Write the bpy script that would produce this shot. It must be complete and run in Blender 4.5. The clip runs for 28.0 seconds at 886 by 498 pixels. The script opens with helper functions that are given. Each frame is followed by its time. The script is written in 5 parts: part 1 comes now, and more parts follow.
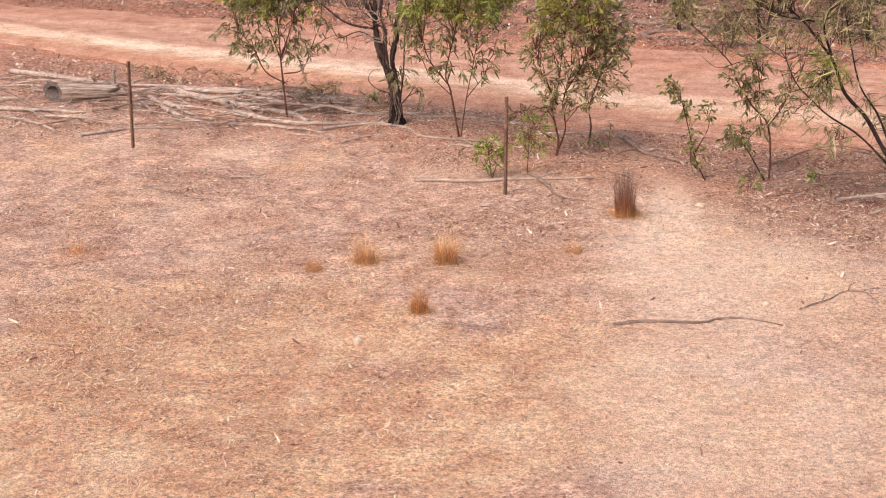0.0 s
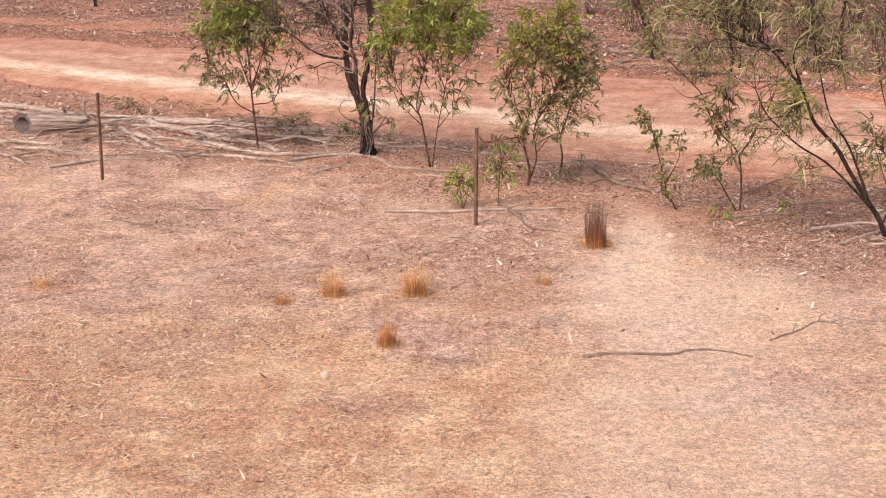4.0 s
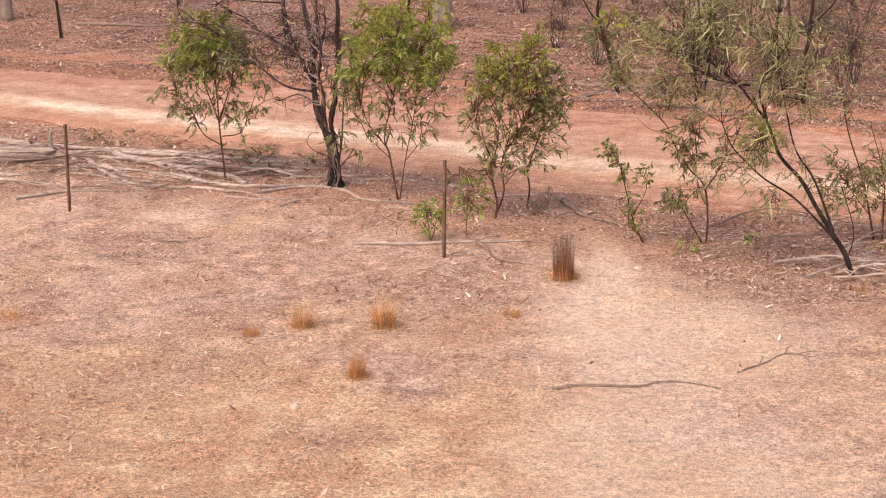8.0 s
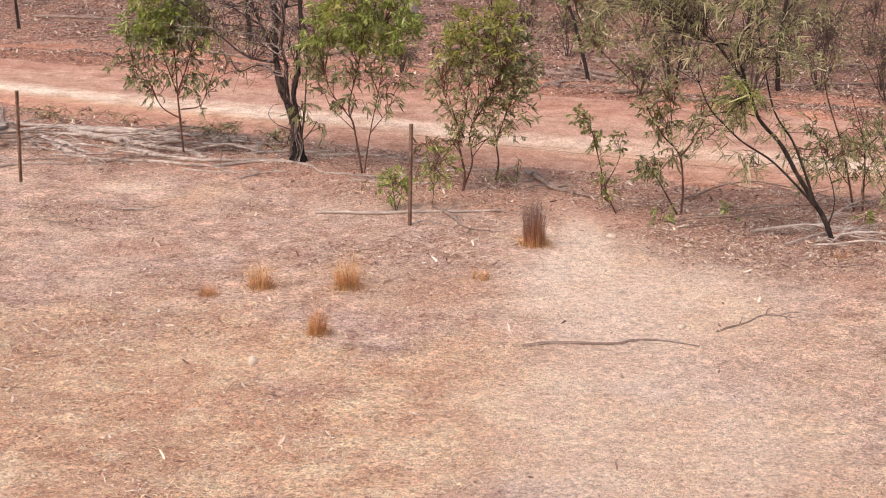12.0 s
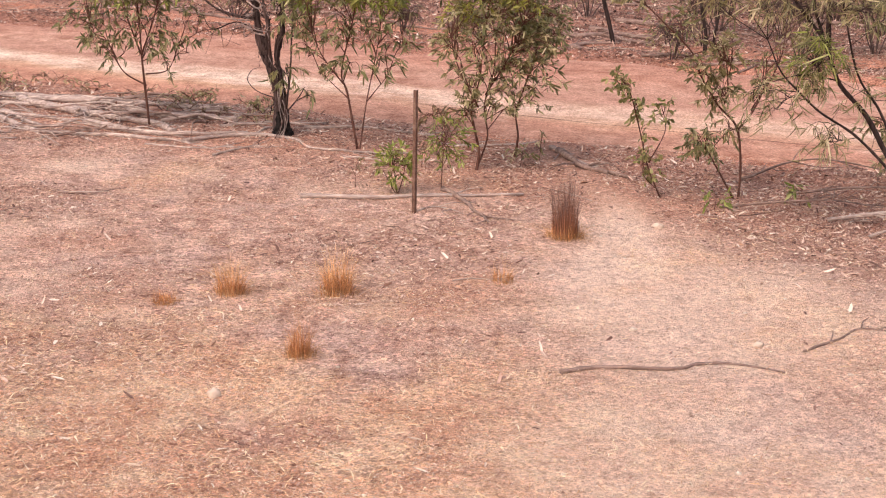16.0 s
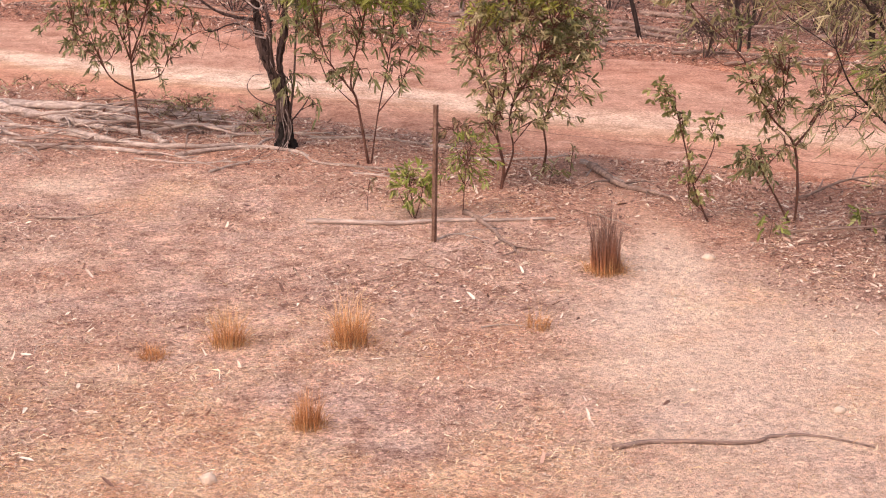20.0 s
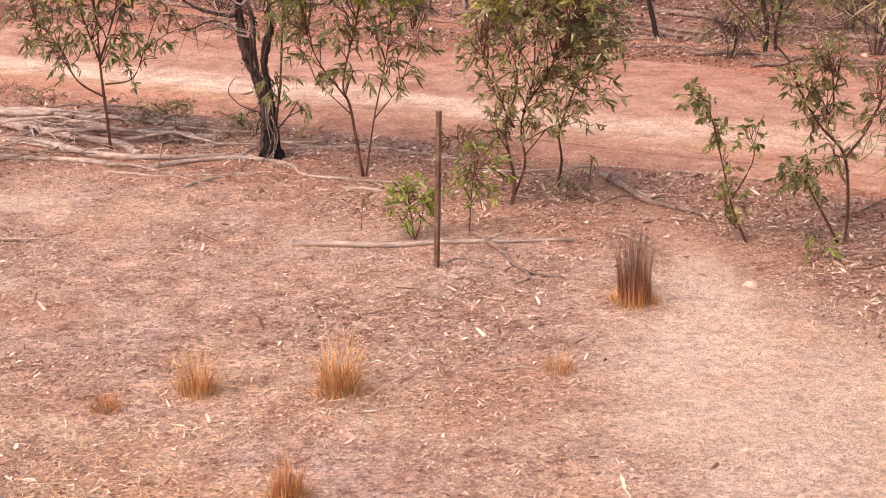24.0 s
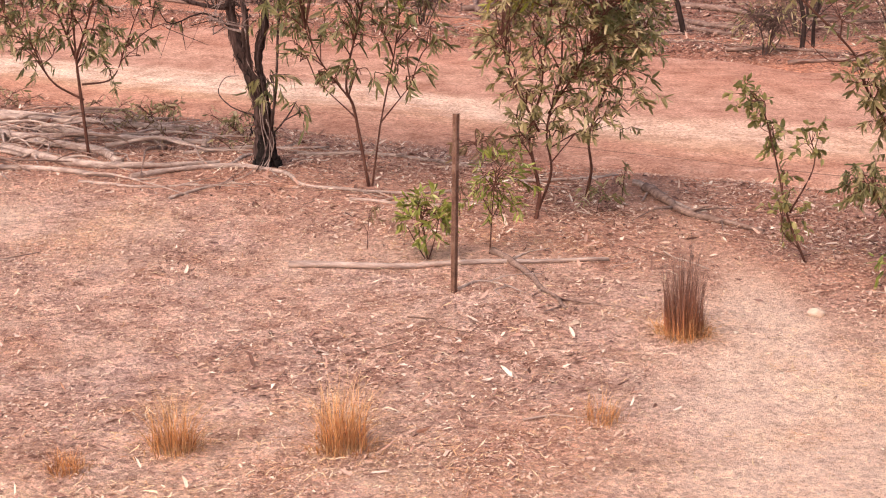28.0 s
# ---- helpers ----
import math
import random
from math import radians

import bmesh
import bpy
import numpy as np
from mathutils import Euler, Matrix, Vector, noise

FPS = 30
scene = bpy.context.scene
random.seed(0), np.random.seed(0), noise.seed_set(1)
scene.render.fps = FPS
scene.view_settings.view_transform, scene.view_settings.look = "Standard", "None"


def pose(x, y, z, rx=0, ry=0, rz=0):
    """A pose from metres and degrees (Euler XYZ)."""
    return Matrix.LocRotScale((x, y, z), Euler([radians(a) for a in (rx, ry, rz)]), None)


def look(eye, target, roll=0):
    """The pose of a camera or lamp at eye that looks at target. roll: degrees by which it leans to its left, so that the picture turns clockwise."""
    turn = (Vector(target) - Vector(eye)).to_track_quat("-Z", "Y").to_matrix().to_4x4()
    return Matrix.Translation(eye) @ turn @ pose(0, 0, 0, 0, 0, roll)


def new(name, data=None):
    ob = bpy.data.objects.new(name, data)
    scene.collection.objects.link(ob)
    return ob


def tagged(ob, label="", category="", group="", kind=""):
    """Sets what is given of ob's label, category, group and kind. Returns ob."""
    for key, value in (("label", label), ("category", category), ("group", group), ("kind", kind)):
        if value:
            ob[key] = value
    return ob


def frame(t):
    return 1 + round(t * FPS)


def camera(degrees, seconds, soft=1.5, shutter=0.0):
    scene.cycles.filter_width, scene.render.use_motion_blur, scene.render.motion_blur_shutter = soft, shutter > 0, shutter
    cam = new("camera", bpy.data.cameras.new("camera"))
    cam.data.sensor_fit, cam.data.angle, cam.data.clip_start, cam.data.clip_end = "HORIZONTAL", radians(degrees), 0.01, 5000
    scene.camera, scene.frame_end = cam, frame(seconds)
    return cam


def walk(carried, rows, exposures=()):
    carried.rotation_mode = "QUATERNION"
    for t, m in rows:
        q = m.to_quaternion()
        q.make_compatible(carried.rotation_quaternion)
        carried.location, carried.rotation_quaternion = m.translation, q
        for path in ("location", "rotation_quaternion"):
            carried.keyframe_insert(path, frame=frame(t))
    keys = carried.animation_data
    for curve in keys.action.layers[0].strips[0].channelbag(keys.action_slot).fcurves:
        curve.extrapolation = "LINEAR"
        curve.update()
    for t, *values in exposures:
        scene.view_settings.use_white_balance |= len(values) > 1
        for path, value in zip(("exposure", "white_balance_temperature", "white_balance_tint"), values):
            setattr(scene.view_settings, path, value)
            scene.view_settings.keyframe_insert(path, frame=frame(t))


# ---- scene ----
cam = camera(28.0, 28.0, soft=1.1)
EXPOSURE = [(0.0, 0.16, 6700, 14), (9.0, 0.14, 6700, 14), (11.0, 0.13, 6750, 15), (12.0, 0.13, 6150, 8), (15.0, 0.13, 6250, 12), (16.0, 0.13, 6550, 19), (17.0, 0.14, 6280, 14), (18.5, 0.15, 6500, 18), (21.0, 0.16, 6850, 23), (24.0, 0.18, 6900, 23), (28.0, 0.2, 7000, 25)]
PATH = [
    (0, (0.437, -22.649, 6.327), (0.33, -20.742, 5.731), -0.7),
    (1, (0.45, -22.627, 6.368), (0.352, -20.719, 5.776), -0.8),
    (2, (0.486, -22.595, 6.377), (0.393, -20.685, 5.792), -0.8),
    (3, (0.529, -22.529, 6.358), (0.44, -20.616, 5.781), -0.8),
    (3.5, (0.559, -22.52, 6.354), (0.471, -20.606, 5.782), -0.8),
    (5.5, (0.546, -22.544, 6.365), (0.476, -20.624, 5.81), -0.6),
    (6, (0.567, -22.515, 6.35), (0.499, -20.594, 5.8), -0.6),
    (7, (0.555, -22.511, 6.33), (0.498, -20.586, 5.79), -0.5),
    (8, (0.48, -22.583, 6.372), (0.438, -20.656, 5.839), -0.3),
    (9, (0.504, -22.546, 6.298), (0.47, -20.615, 5.778), -0.1),
    (9.5, (0.501, -22.536, 6.15), (0.471, -20.604, 5.635), -0.1),
    (10, (0.484, -22.514, 5.906), (0.461, -20.581, 5.394), 0.0),
    (10.5, (0.477, -22.457, 5.738), (0.46, -20.523, 5.229), 0.1),
    (11, (0.451, -22.384, 5.588), (0.44, -20.449, 5.084), 0.2),
    (11.5, (0.448, -22.227, 5.423), (0.441, -20.291, 4.925), 0.3),
    (12, (0.458, -21.944, 5.321), (0.455, -20.006, 4.825), 0.3),
    (12.5, (0.432, -21.492, 5.281), (0.436, -19.555, 4.786), 0.3),
    (14.5, (0.37, -19.265, 4.865), (0.374, -17.333, 4.348), 0.2),
    (15, (0.342, -18.832, 4.766), (0.345, -16.901, 4.247), 0.2),
    (15.5, (0.316, -18.445, 4.667), (0.319, -16.515, 4.143), 0.2),
    (16, (0.317, -18.203, 4.597), (0.316, -16.274, 4.069), 0.3),
    (16.5, (0.262, -17.799, 4.498), (0.263, -15.871, 3.967), 0.3),
    (17, (0.236, -17.577, 4.509), (0.236, -15.65, 3.975), 0.3),
    (18, (0.203, -17.055, 4.51), (0.201, -15.13, 3.966), 0.2),
    (19, (0.157, -16.573, 4.531), (0.155, -14.65, 3.981), 0.1),
    (20, (0.11, -16.125, 4.561), (0.107, -14.203, 4.01), 0.1),
    (21, (0.067, -15.668, 4.559), (0.064, -13.746, 4.008), -0.1),
    (21.5, (0.054, -15.46, 4.559), (0.051, -13.537, 4.009), -0.0),
    (23.5, (0.079, -14.397, 4.335), (0.074, -12.473, 3.788), 0.1),
    (24, (0.073, -14.117, 4.178), (0.07, -12.193, 3.631), 0.0),
    (24.5, (0.074, -13.868, 4.035), (0.07, -11.944, 3.488), -0.1),
    (25, (0.052, -13.637, 3.89), (0.048, -11.712, 3.347), -0.1),
    (25.5, (0.037, -13.405, 3.847), (0.033, -11.482, 3.299), -0.0),
    (26, (0.002, -13.189, 3.832), (0.001, -11.266, 3.281), -0.0),
    (26.5, (0.001, -12.985, 3.806), (-0.002, -11.061, 3.259), -0.1),
    (27, (-0.015, -12.761, 3.809), (-0.018, -10.837, 3.26), -0.1),
    (27.5, (-0.042, -12.527, 3.817), (-0.044, -10.604, 3.268), -0.1),
    (28, (-0.034, -12.284, 3.819), (-0.041, -10.36, 3.273), -0.2),
]
walk(cam, [(t, look(e, a, r)) for t, e, a, r in PATH], exposures=EXPOSURE)

# ---- light ----
world = bpy.data.worlds.new("sky")
scene.world = world
world.use_nodes = True
wn = world.node_tree
sky = wn.nodes.new("ShaderNodeTexSky")
sky.sky_type = "NISHITA"
sky.sun_disc = False
sky.sun_elevation = radians(52)
sky.sun_rotation = radians(215)
sky.dust_density = 6.0
sky.air_density = 1.6
wn.links.new(sky.outputs[0], wn.nodes["Background"].inputs[0])
wn.nodes["Background"].inputs[1].default_value = 0.15
sun = new("sun", bpy.data.lights.new("sun", "SUN"))
sun.data.energy = 1.5
sun.data.angle = radians(32)
sun.data.color = (1.0, 0.95, 0.88)
sun.matrix_world = look((-14, -20, 32), (0, 0, 0))


# ---- materials ----
def nodes_of(name):
    m = bpy.data.materials.new(name)
    m.use_nodes = True
    return m, m.node_tree.nodes, m.node_tree.links, m.node_tree.nodes["Principled BSDF"]


def noise_node(n, l, scale, detail=6.0, rough=0.6, coord=None, stretch=None):
    t = n.new("ShaderNodeTexNoise")
    t.inputs["Scale"].default_value = scale
    t.inputs["Detail"].default_value = detail
    t.inputs["Roughness"].default_value = rough
    if coord is not None:
        if stretch:
            mp = n.new("ShaderNodeMapping")
            mp.inputs["Scale"].default_value = stretch
            l.new(coord, mp.inputs[0])
            coord = mp.outputs[0]
        l.new(coord, t.inputs["Vector"])
    return t.outputs["Fac"]


def ramp(n, l, fac, stops):
    r = n.new("ShaderNodeValToRGB")
    e = r.color_ramp.elements
    while len(e) < len(stops):
        e.new(0.5)
    for el, (p, c) in zip(e, stops):
        el.position = p
        el.color = (*c, 1)
    l.new(fac, r.inputs[0])
    return r.outputs[0]


def mixed(n, l, fac, a, b, mode="MIX"):
    m = n.new("ShaderNodeMix")
    m.data_type = "RGBA"
    m.blend_type = mode
    for sock, v in ((m.inputs[0], fac), (m.inputs[6], a), (m.inputs[7], b)):
        if isinstance(v, (int, float)):
            sock.default_value = v
        elif isinstance(v, tuple):
            sock.default_value = (*v, 1)
        else:
            l.new(v, sock)
    return m.outputs[2]


def calc(n, l, op, a, b, clamp=True):
    m = n.new("ShaderNodeMath")
    m.operation = op
    m.use_clamp = clamp
    for sock, v in ((m.inputs[0], a), (m.inputs[1], b)):
        if isinstance(v, (int, float)):
            sock.default_value = v
        else:
            l.new(v, sock)
    return m.outputs[0]


def bumped(n, l, bsdf, height, strength, distance):
    b = n.new("ShaderNodeBump")
    b.inputs["Strength"].default_value = strength
    b.inputs["Distance"].default_value = distance
    l.new(height, b.inputs["Height"])
    l.new(b.outputs[0], bsdf.inputs["Normal"])


def attr(n, name):
    a = n.new("ShaderNodeAttribute")
    a.attribute_name = name
    return a.outputs["Fac"]


def flakes(n, l, coord, scale, stops, warp=0.04):
    """Small flat pieces, each of its own tone, as dry litter breaks up."""
    w = n.new("ShaderNodeTexNoise")
    w.inputs["Scale"].default_value = scale * 0.5
    l.new(coord, w.inputs["Vector"])
    sc = n.new("ShaderNodeVectorMath")
    sc.operation = "SCALE"
    sc.inputs["Scale"].default_value = warp
    l.new(w.outputs["Color"], sc.inputs[0])
    ad = n.new("ShaderNodeVectorMath")
    l.new(coord, ad.inputs[0])
    l.new(sc.outputs[0], ad.inputs[1])
    v = n.new("ShaderNodeTexVoronoi")
    v.inputs["Scale"].default_value = scale
    l.new(ad.outputs[0], v.inputs["Vector"])
    sp = n.new("ShaderNodeSeparateXYZ")
    l.new(v.outputs["Color"], sp.inputs[0])
    return ramp(n, l, sp.outputs[0], stops)


def soil_material():
    m, n, l, b = nodes_of("dry_soil")
    co = n.new("ShaderNodeNewGeometry").outputs["Position"]
    big = noise_node(n, l, 0.7, 5, 0.6, co)
    mid = noise_node(n, l, 5.0, 6, 0.65, co)
    fine = noise_node(n, l, 34.0, 5, 0.7, co)
    grit = noise_node(n, l, 110.0, 3, 0.7, co)
    straw = noise_node(n, l, 26.0, 4, 0.75, co, (1.0, 2.6, 1.0))
    scrap = noise_node(n, l, 60.0, 4, 0.8, co, (1.0, 1.7, 1.0))
    base = ramp(n, l, mid, [(0.3, (0.51, 0.305, 0.242)), (0.5, (0.655, 0.43, 0.342)), (0.7, (0.83, 0.62, 0.50))])
    base = mixed(n, l, ramp(n, l, big, [(0.35, (0, 0, 0)), (0.7, (0.5, 0.5, 0.5))]), base, (0.69, 0.47, 0.355))
    lilac = noise_node(n, l, 1.3, 7, 0.65, co, (1, 1, 3))
    base = mixed(n, l, ramp(n, l, lilac, [(0.46, (0, 0, 0)), (0.6, (0.45, 0.45, 0.45))]), base, (0.50, 0.365, 0.335))
    blot = noise_node(n, l, 2.4, 9, 0.72, co, (1, 1, 2))
    base = mixed(n, l, 0.9, base, ramp(n, l, blot, [(0.38, (0.64, 0.54, 0.50)), (0.47, (0.93, 0.89, 0.87)), (0.53, (1.04, 1.04, 1.04)), (0.62, (1.30, 1.32, 1.34))]), "MULTIPLY")
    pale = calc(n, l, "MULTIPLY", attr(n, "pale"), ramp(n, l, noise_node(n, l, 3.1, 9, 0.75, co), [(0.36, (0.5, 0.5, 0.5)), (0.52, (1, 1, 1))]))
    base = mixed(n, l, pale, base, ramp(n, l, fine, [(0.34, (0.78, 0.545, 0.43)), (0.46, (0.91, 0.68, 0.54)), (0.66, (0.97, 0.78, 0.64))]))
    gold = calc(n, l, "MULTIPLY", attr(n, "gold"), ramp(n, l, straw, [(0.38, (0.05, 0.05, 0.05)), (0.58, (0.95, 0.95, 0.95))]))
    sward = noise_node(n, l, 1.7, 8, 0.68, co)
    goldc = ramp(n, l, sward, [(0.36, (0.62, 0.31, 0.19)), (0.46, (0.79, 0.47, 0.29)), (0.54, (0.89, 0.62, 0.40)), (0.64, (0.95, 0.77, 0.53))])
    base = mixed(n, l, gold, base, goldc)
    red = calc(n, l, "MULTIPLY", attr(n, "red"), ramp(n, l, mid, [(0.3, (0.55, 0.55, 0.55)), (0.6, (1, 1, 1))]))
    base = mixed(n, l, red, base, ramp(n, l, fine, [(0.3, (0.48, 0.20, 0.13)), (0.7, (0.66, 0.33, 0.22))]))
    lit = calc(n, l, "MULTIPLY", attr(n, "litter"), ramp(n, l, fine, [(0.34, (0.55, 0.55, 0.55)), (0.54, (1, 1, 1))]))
    # Brown litter ground; the dark tone also paints in shade between the leaves.
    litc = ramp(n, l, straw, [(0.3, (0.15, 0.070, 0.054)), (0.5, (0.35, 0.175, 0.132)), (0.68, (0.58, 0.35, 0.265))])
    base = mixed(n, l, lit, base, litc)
    mottle = noise_node(n, l, 11.0, 8, 0.72, co)
    base = mixed(n, l, 0.85, base, ramp(n, l, mottle, [(0.36, (0.70, 0.62, 0.59)), (0.46, (0.96, 0.94, 0.93)), (0.54, (1.06, 1.06, 1.06)), (0.64, (1.26, 1.28, 1.28))]), "MULTIPLY")
    speck = ramp(n, l, grit, [(0.36, (0.5, 0.45, 0.42)), (0.46, (1, 1, 1)), (0.58, (1, 1, 1)), (0.68, (1.3, 1.28, 1.24))])
    base = mixed(n, l, 0.3, base, speck, "MULTIPLY")
    clod = ramp(n, l, fine, [(0.32, (0.66, 0.60, 0.58)), (0.44, (0.98, 0.98, 0.98)), (0.6, (1.05, 1.05, 1.05)), (0.7, (1.2, 1.2, 1.18))])
    base = mixed(n, l, 0.85, base, clod, "MULTIPLY")
    bits = ramp(n, l, scrap, [(0.33, (0.5, 0.43, 0.40)), (0.43, (1, 1, 1)), (0.57, (1, 1, 1)), (0.68, (1.22, 1.2, 1.16))])
    base = mixed(n, l, 0.8, base, bits, "MULTIPLY")
    f1 = flakes(n, l, co, 34.0, [(0.0, (0.54, 0.46, 0.46)), (0.2, (0.84, 0.80, 0.80)), (0.55, (1.06, 1.06, 1.06)), (0.9, (1.24, 1.24, 1.22)), (1.0, (1.4, 1.4, 1.36))])
    f2 = flakes(n, l, co, 85.0, [(0.0, (0.64, 0.58, 0.57)), (0.25, (0.93, 0.91, 0.91)), (0.7, (1.06, 1.06, 1.06)), (1.0, (1.25, 1.25, 1.22))], 0.02)
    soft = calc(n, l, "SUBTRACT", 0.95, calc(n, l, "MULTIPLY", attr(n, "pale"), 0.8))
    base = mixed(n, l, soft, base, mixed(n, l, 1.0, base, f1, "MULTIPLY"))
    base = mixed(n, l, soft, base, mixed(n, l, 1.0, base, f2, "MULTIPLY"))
    l.new(base, b.inputs["Base Color"])
    b.inputs["Roughness"].default_value = 0.95
    b.inputs["Specular IOR Level"].default_value = 0.1
    bumped(n, l, b, calc(n, l, "ADD", fine, calc(n, l, "MULTIPLY", scrap, 0.6), False), 0.9, 0.035)
    return m


def road_material():
    m, n, l, b = nodes_of("red_dirt_road")
    geo = n.new("ShaderNodeNewGeometry").outputs["Position"]
    uv = n.new("ShaderNodeUVMap").outputs[0]
    sep = n.new("ShaderNodeSeparateXYZ")
    l.new(uv, sep.inputs[0])
    big = noise_node(n, l, 0.5, 5, 0.6, uv, (0.35, 4.0, 1))
    mid = noise_node(n, l, 3.0, 6, 0.65, uv, (0.5, 6.0, 1))
    fine = noise_node(n, l, 30.0, 5, 0.7, geo)
    wob = calc(n, l, "ADD", sep.outputs[1], calc(n, l, "MULTIPLY", calc(n, l, "SUBTRACT", mid, 0.5, False), 0.10, False), False)
    wob = calc(n, l, "ADD", wob, calc(n, l, "MULTIPLY", calc(n, l, "SUBTRACT", big, 0.5, False), 0.14, False), False)
    body = ramp(n, l, wob, [(0.0, (0.53, 0.275, 0.20)), (0.16, (0.61, 0.315, 0.215)), (0.235, (0.70, 0.43, 0.285)),
                            (0.275, (0.74, 0.49, 0.345)), (0.325, (0.77, 0.55, 0.42)), (0.395, (0.71, 0.46, 0.345)), (0.44, (0.55, 0.30, 0.22)),
                            (0.62, (0.61, 0.36, 0.27)), (0.74, (0.56, 0.28, 0.20)), (1.0, (0.52, 0.27, 0.20))])
    plain = ramp(n, l, mid, [(0.3, (0.43, 0.205, 0.148)), (0.52, (0.60, 0.345, 0.255)), (0.72, (0.78, 0.55, 0.43))])
    keep = ramp(n, l, big, [(0.34, (0.85, 0.85, 0.85)), (0.46, (0.35, 0.35, 0.35)), (0.6, (0.05, 0.05, 0.05))])
    col = mixed(n, l, keep, body, plain)
    patch = noise_node(n, l, 2.2, 7, 0.7, geo)
    band = ramp(n, l, wob, [(0.22, (0, 0, 0)), (0.30, (1, 1, 1)), (0.34, (1, 1, 1)), (0.46, (0, 0, 0))])
    band = calc(n, l, "MULTIPLY", band, ramp(n, l, calc(n, l, "ADD", calc(n, l, "MULTIPLY", sep.outputs[0], 0.1, False), 0.5), [(0.3, (1, 1, 1)), (0.5, (0.8, 0.8, 0.8)), (0.68, (0.3, 0.3, 0.3))]))
    dust = noise_node(n, l, 1.1, 9, 0.7, uv, (0.55, 9.0, 1))
    col = mixed(n, l, calc(n, l, "MULTIPLY", band, ramp(n, l, dust, [(0.42, (0, 0, 0)), (0.60, (0.8, 0.8, 0.8))])), col, (0.88, 0.71, 0.585))
    col = mixed(n, l, calc(n, l, "MULTIPLY", band, ramp(n, l, dust, [(0.34, (0.8, 0.8, 0.8)), (0.44, (0, 0, 0))])), col, (0.66, 0.36, 0.20))
    grit = noise_node(n, l, 75.0, 4, 0.75, geo)
    col = mixed(n, l, 0.8, col, ramp(n, l, patch, [(0.34, (0.66, 0.56, 0.52)), (0.5, (0.97, 0.97, 0.97)), (0.66, (1.2, 1.26, 1.30))]), "MULTIPLY")
    col = mixed(n, l, 0.8, col, ramp(n, l, fine, [(0.3, (0.6, 0.54, 0.52)), (0.48, (1, 1, 1)), (0.68, (1.22, 1.22, 1.2))]), "MULTIPLY")
    col = mixed(n, l, 0.8, col, ramp(n, l, grit, [(0.34, (0.55, 0.48, 0.45)), (0.45, (1, 1, 1)), (0.6, (1, 1, 1)), (0.7, (1.3, 1.3, 1.28))]), "MULTIPLY")
    col = mixed(n, l, 0.75, col, flakes(n, l, geo, 45.0, [(0.0, (0.6, 0.52, 0.5)), (0.3, (0.88, 0.86, 0.85)), (0.7, (1.0, 1.0, 1.0)), (1.0, (1.25, 1.28, 1.28))]), "MULTIPLY")
    l.new(col, b.inputs["Base Color"])
    b.inputs["Roughness"].default_value = 0.95
    b.inputs["Specular IOR Level"].default_value = 0.1
    bumped(n, l, b, calc(n, l, "ADD", fine, patch, False), 0.7, 0.035)
    return m


def scatter_material(name, stops, rough=0.8, spec=0.2, grain=60.0):
    """Each joined piece takes its own colour from the stops."""
    m, n, l, b = nodes_of(name)
    g = n.new("ShaderNodeNewGeometry")
    col = ramp(n, l, g.outputs["Random Per Island"], stops)
    f = noise_node(n, l, grain, 4, 0.6, g.outputs["Position"])
    col = mixed(n, l, 0.6, col, ramp(n, l, f, [(0.3, (0.7, 0.68, 0.66)), (0.6, (1.05, 1.05, 1.05))]), "MULTIPLY")
    l.new(col, b.inputs["Base Color"])
    b.inputs["Roughness"].default_value = rough
    b.inputs["Specular IOR Level"].default_value = spec
    return m


def leaf_material(name, stops, single=False):
    m, n, l, b = nodes_of(name)
    g = n.new("ShaderNodeNewGeometry")
    rnd = n.new("ShaderNodeObjectInfo").outputs["Random"] if single else g.outputs["Random Per Island"]
    col = ramp(n, l, rnd, stops)
    f = noise_node(n, l, 40.0, 3, 0.6, g.outputs["Position"])
    col = mixed(n, l, 0.5, col, ramp(n, l, f, [(0.35, (0.7, 0.7, 0.6)), (0.65, (1.1, 1.1, 1.0))]), "MULTIPLY")
    l.new(col, b.inputs["Base Color"])
    b.inputs["Roughness"].default_value = 0.36
    b.inputs["Specular IOR Level"].default_value = 0.55
    tr = n.new("ShaderNodeBsdfTranslucent")
    l.new(col, tr.inputs[0])
    mx = n.new("ShaderNodeMixShader")
    mx.inputs[0].default_value = 0.4
    l.new(b.outputs[0], mx.inputs[1])
    l.new(tr.outputs[0], mx.inputs[2])
    l.new(mx.outputs[0], n["Material Output"].inputs[0])
    return m


def bark_material(name, dark, light, scale=14.0, stretch=(1, 1, 0.18), bump=0.6):
    m, n, l, b = nodes_of(name)
    co = n.new("ShaderNodeTexCoord").outputs["Object"]
    f = noise_node(n, l, scale, 8, 0.7, co, stretch)
    g = noise_node(n, l, scale * 5, 4, 0.6, co, stretch)
    h = noise_node(n, l, 1.7, 4, 0.6, co)
    mean = tuple((p + q) / 2 for p, q in zip(dark, light))
    col = ramp(n, l, f, [(0.32, dark), (0.52, mean), (0.68, light)])
    col = mixed(n, l, 0.6, col, ramp(n, l, h, [(0.35, (0.72, 0.7, 0.7)), (0.65, (1.15, 1.12, 1.1))]), "MULTIPLY")
    l.new(col, b.inputs["Base Color"])
    b.inputs["Roughness"].default_value = 0.9
    b.inputs["Specular IOR Level"].default_value = 0.15
    bumped(n, l, b, calc(n, l, "ADD", f, calc(n, l, "MULTIPLY", g, 0.4), False), bump, 0.02)
    return m


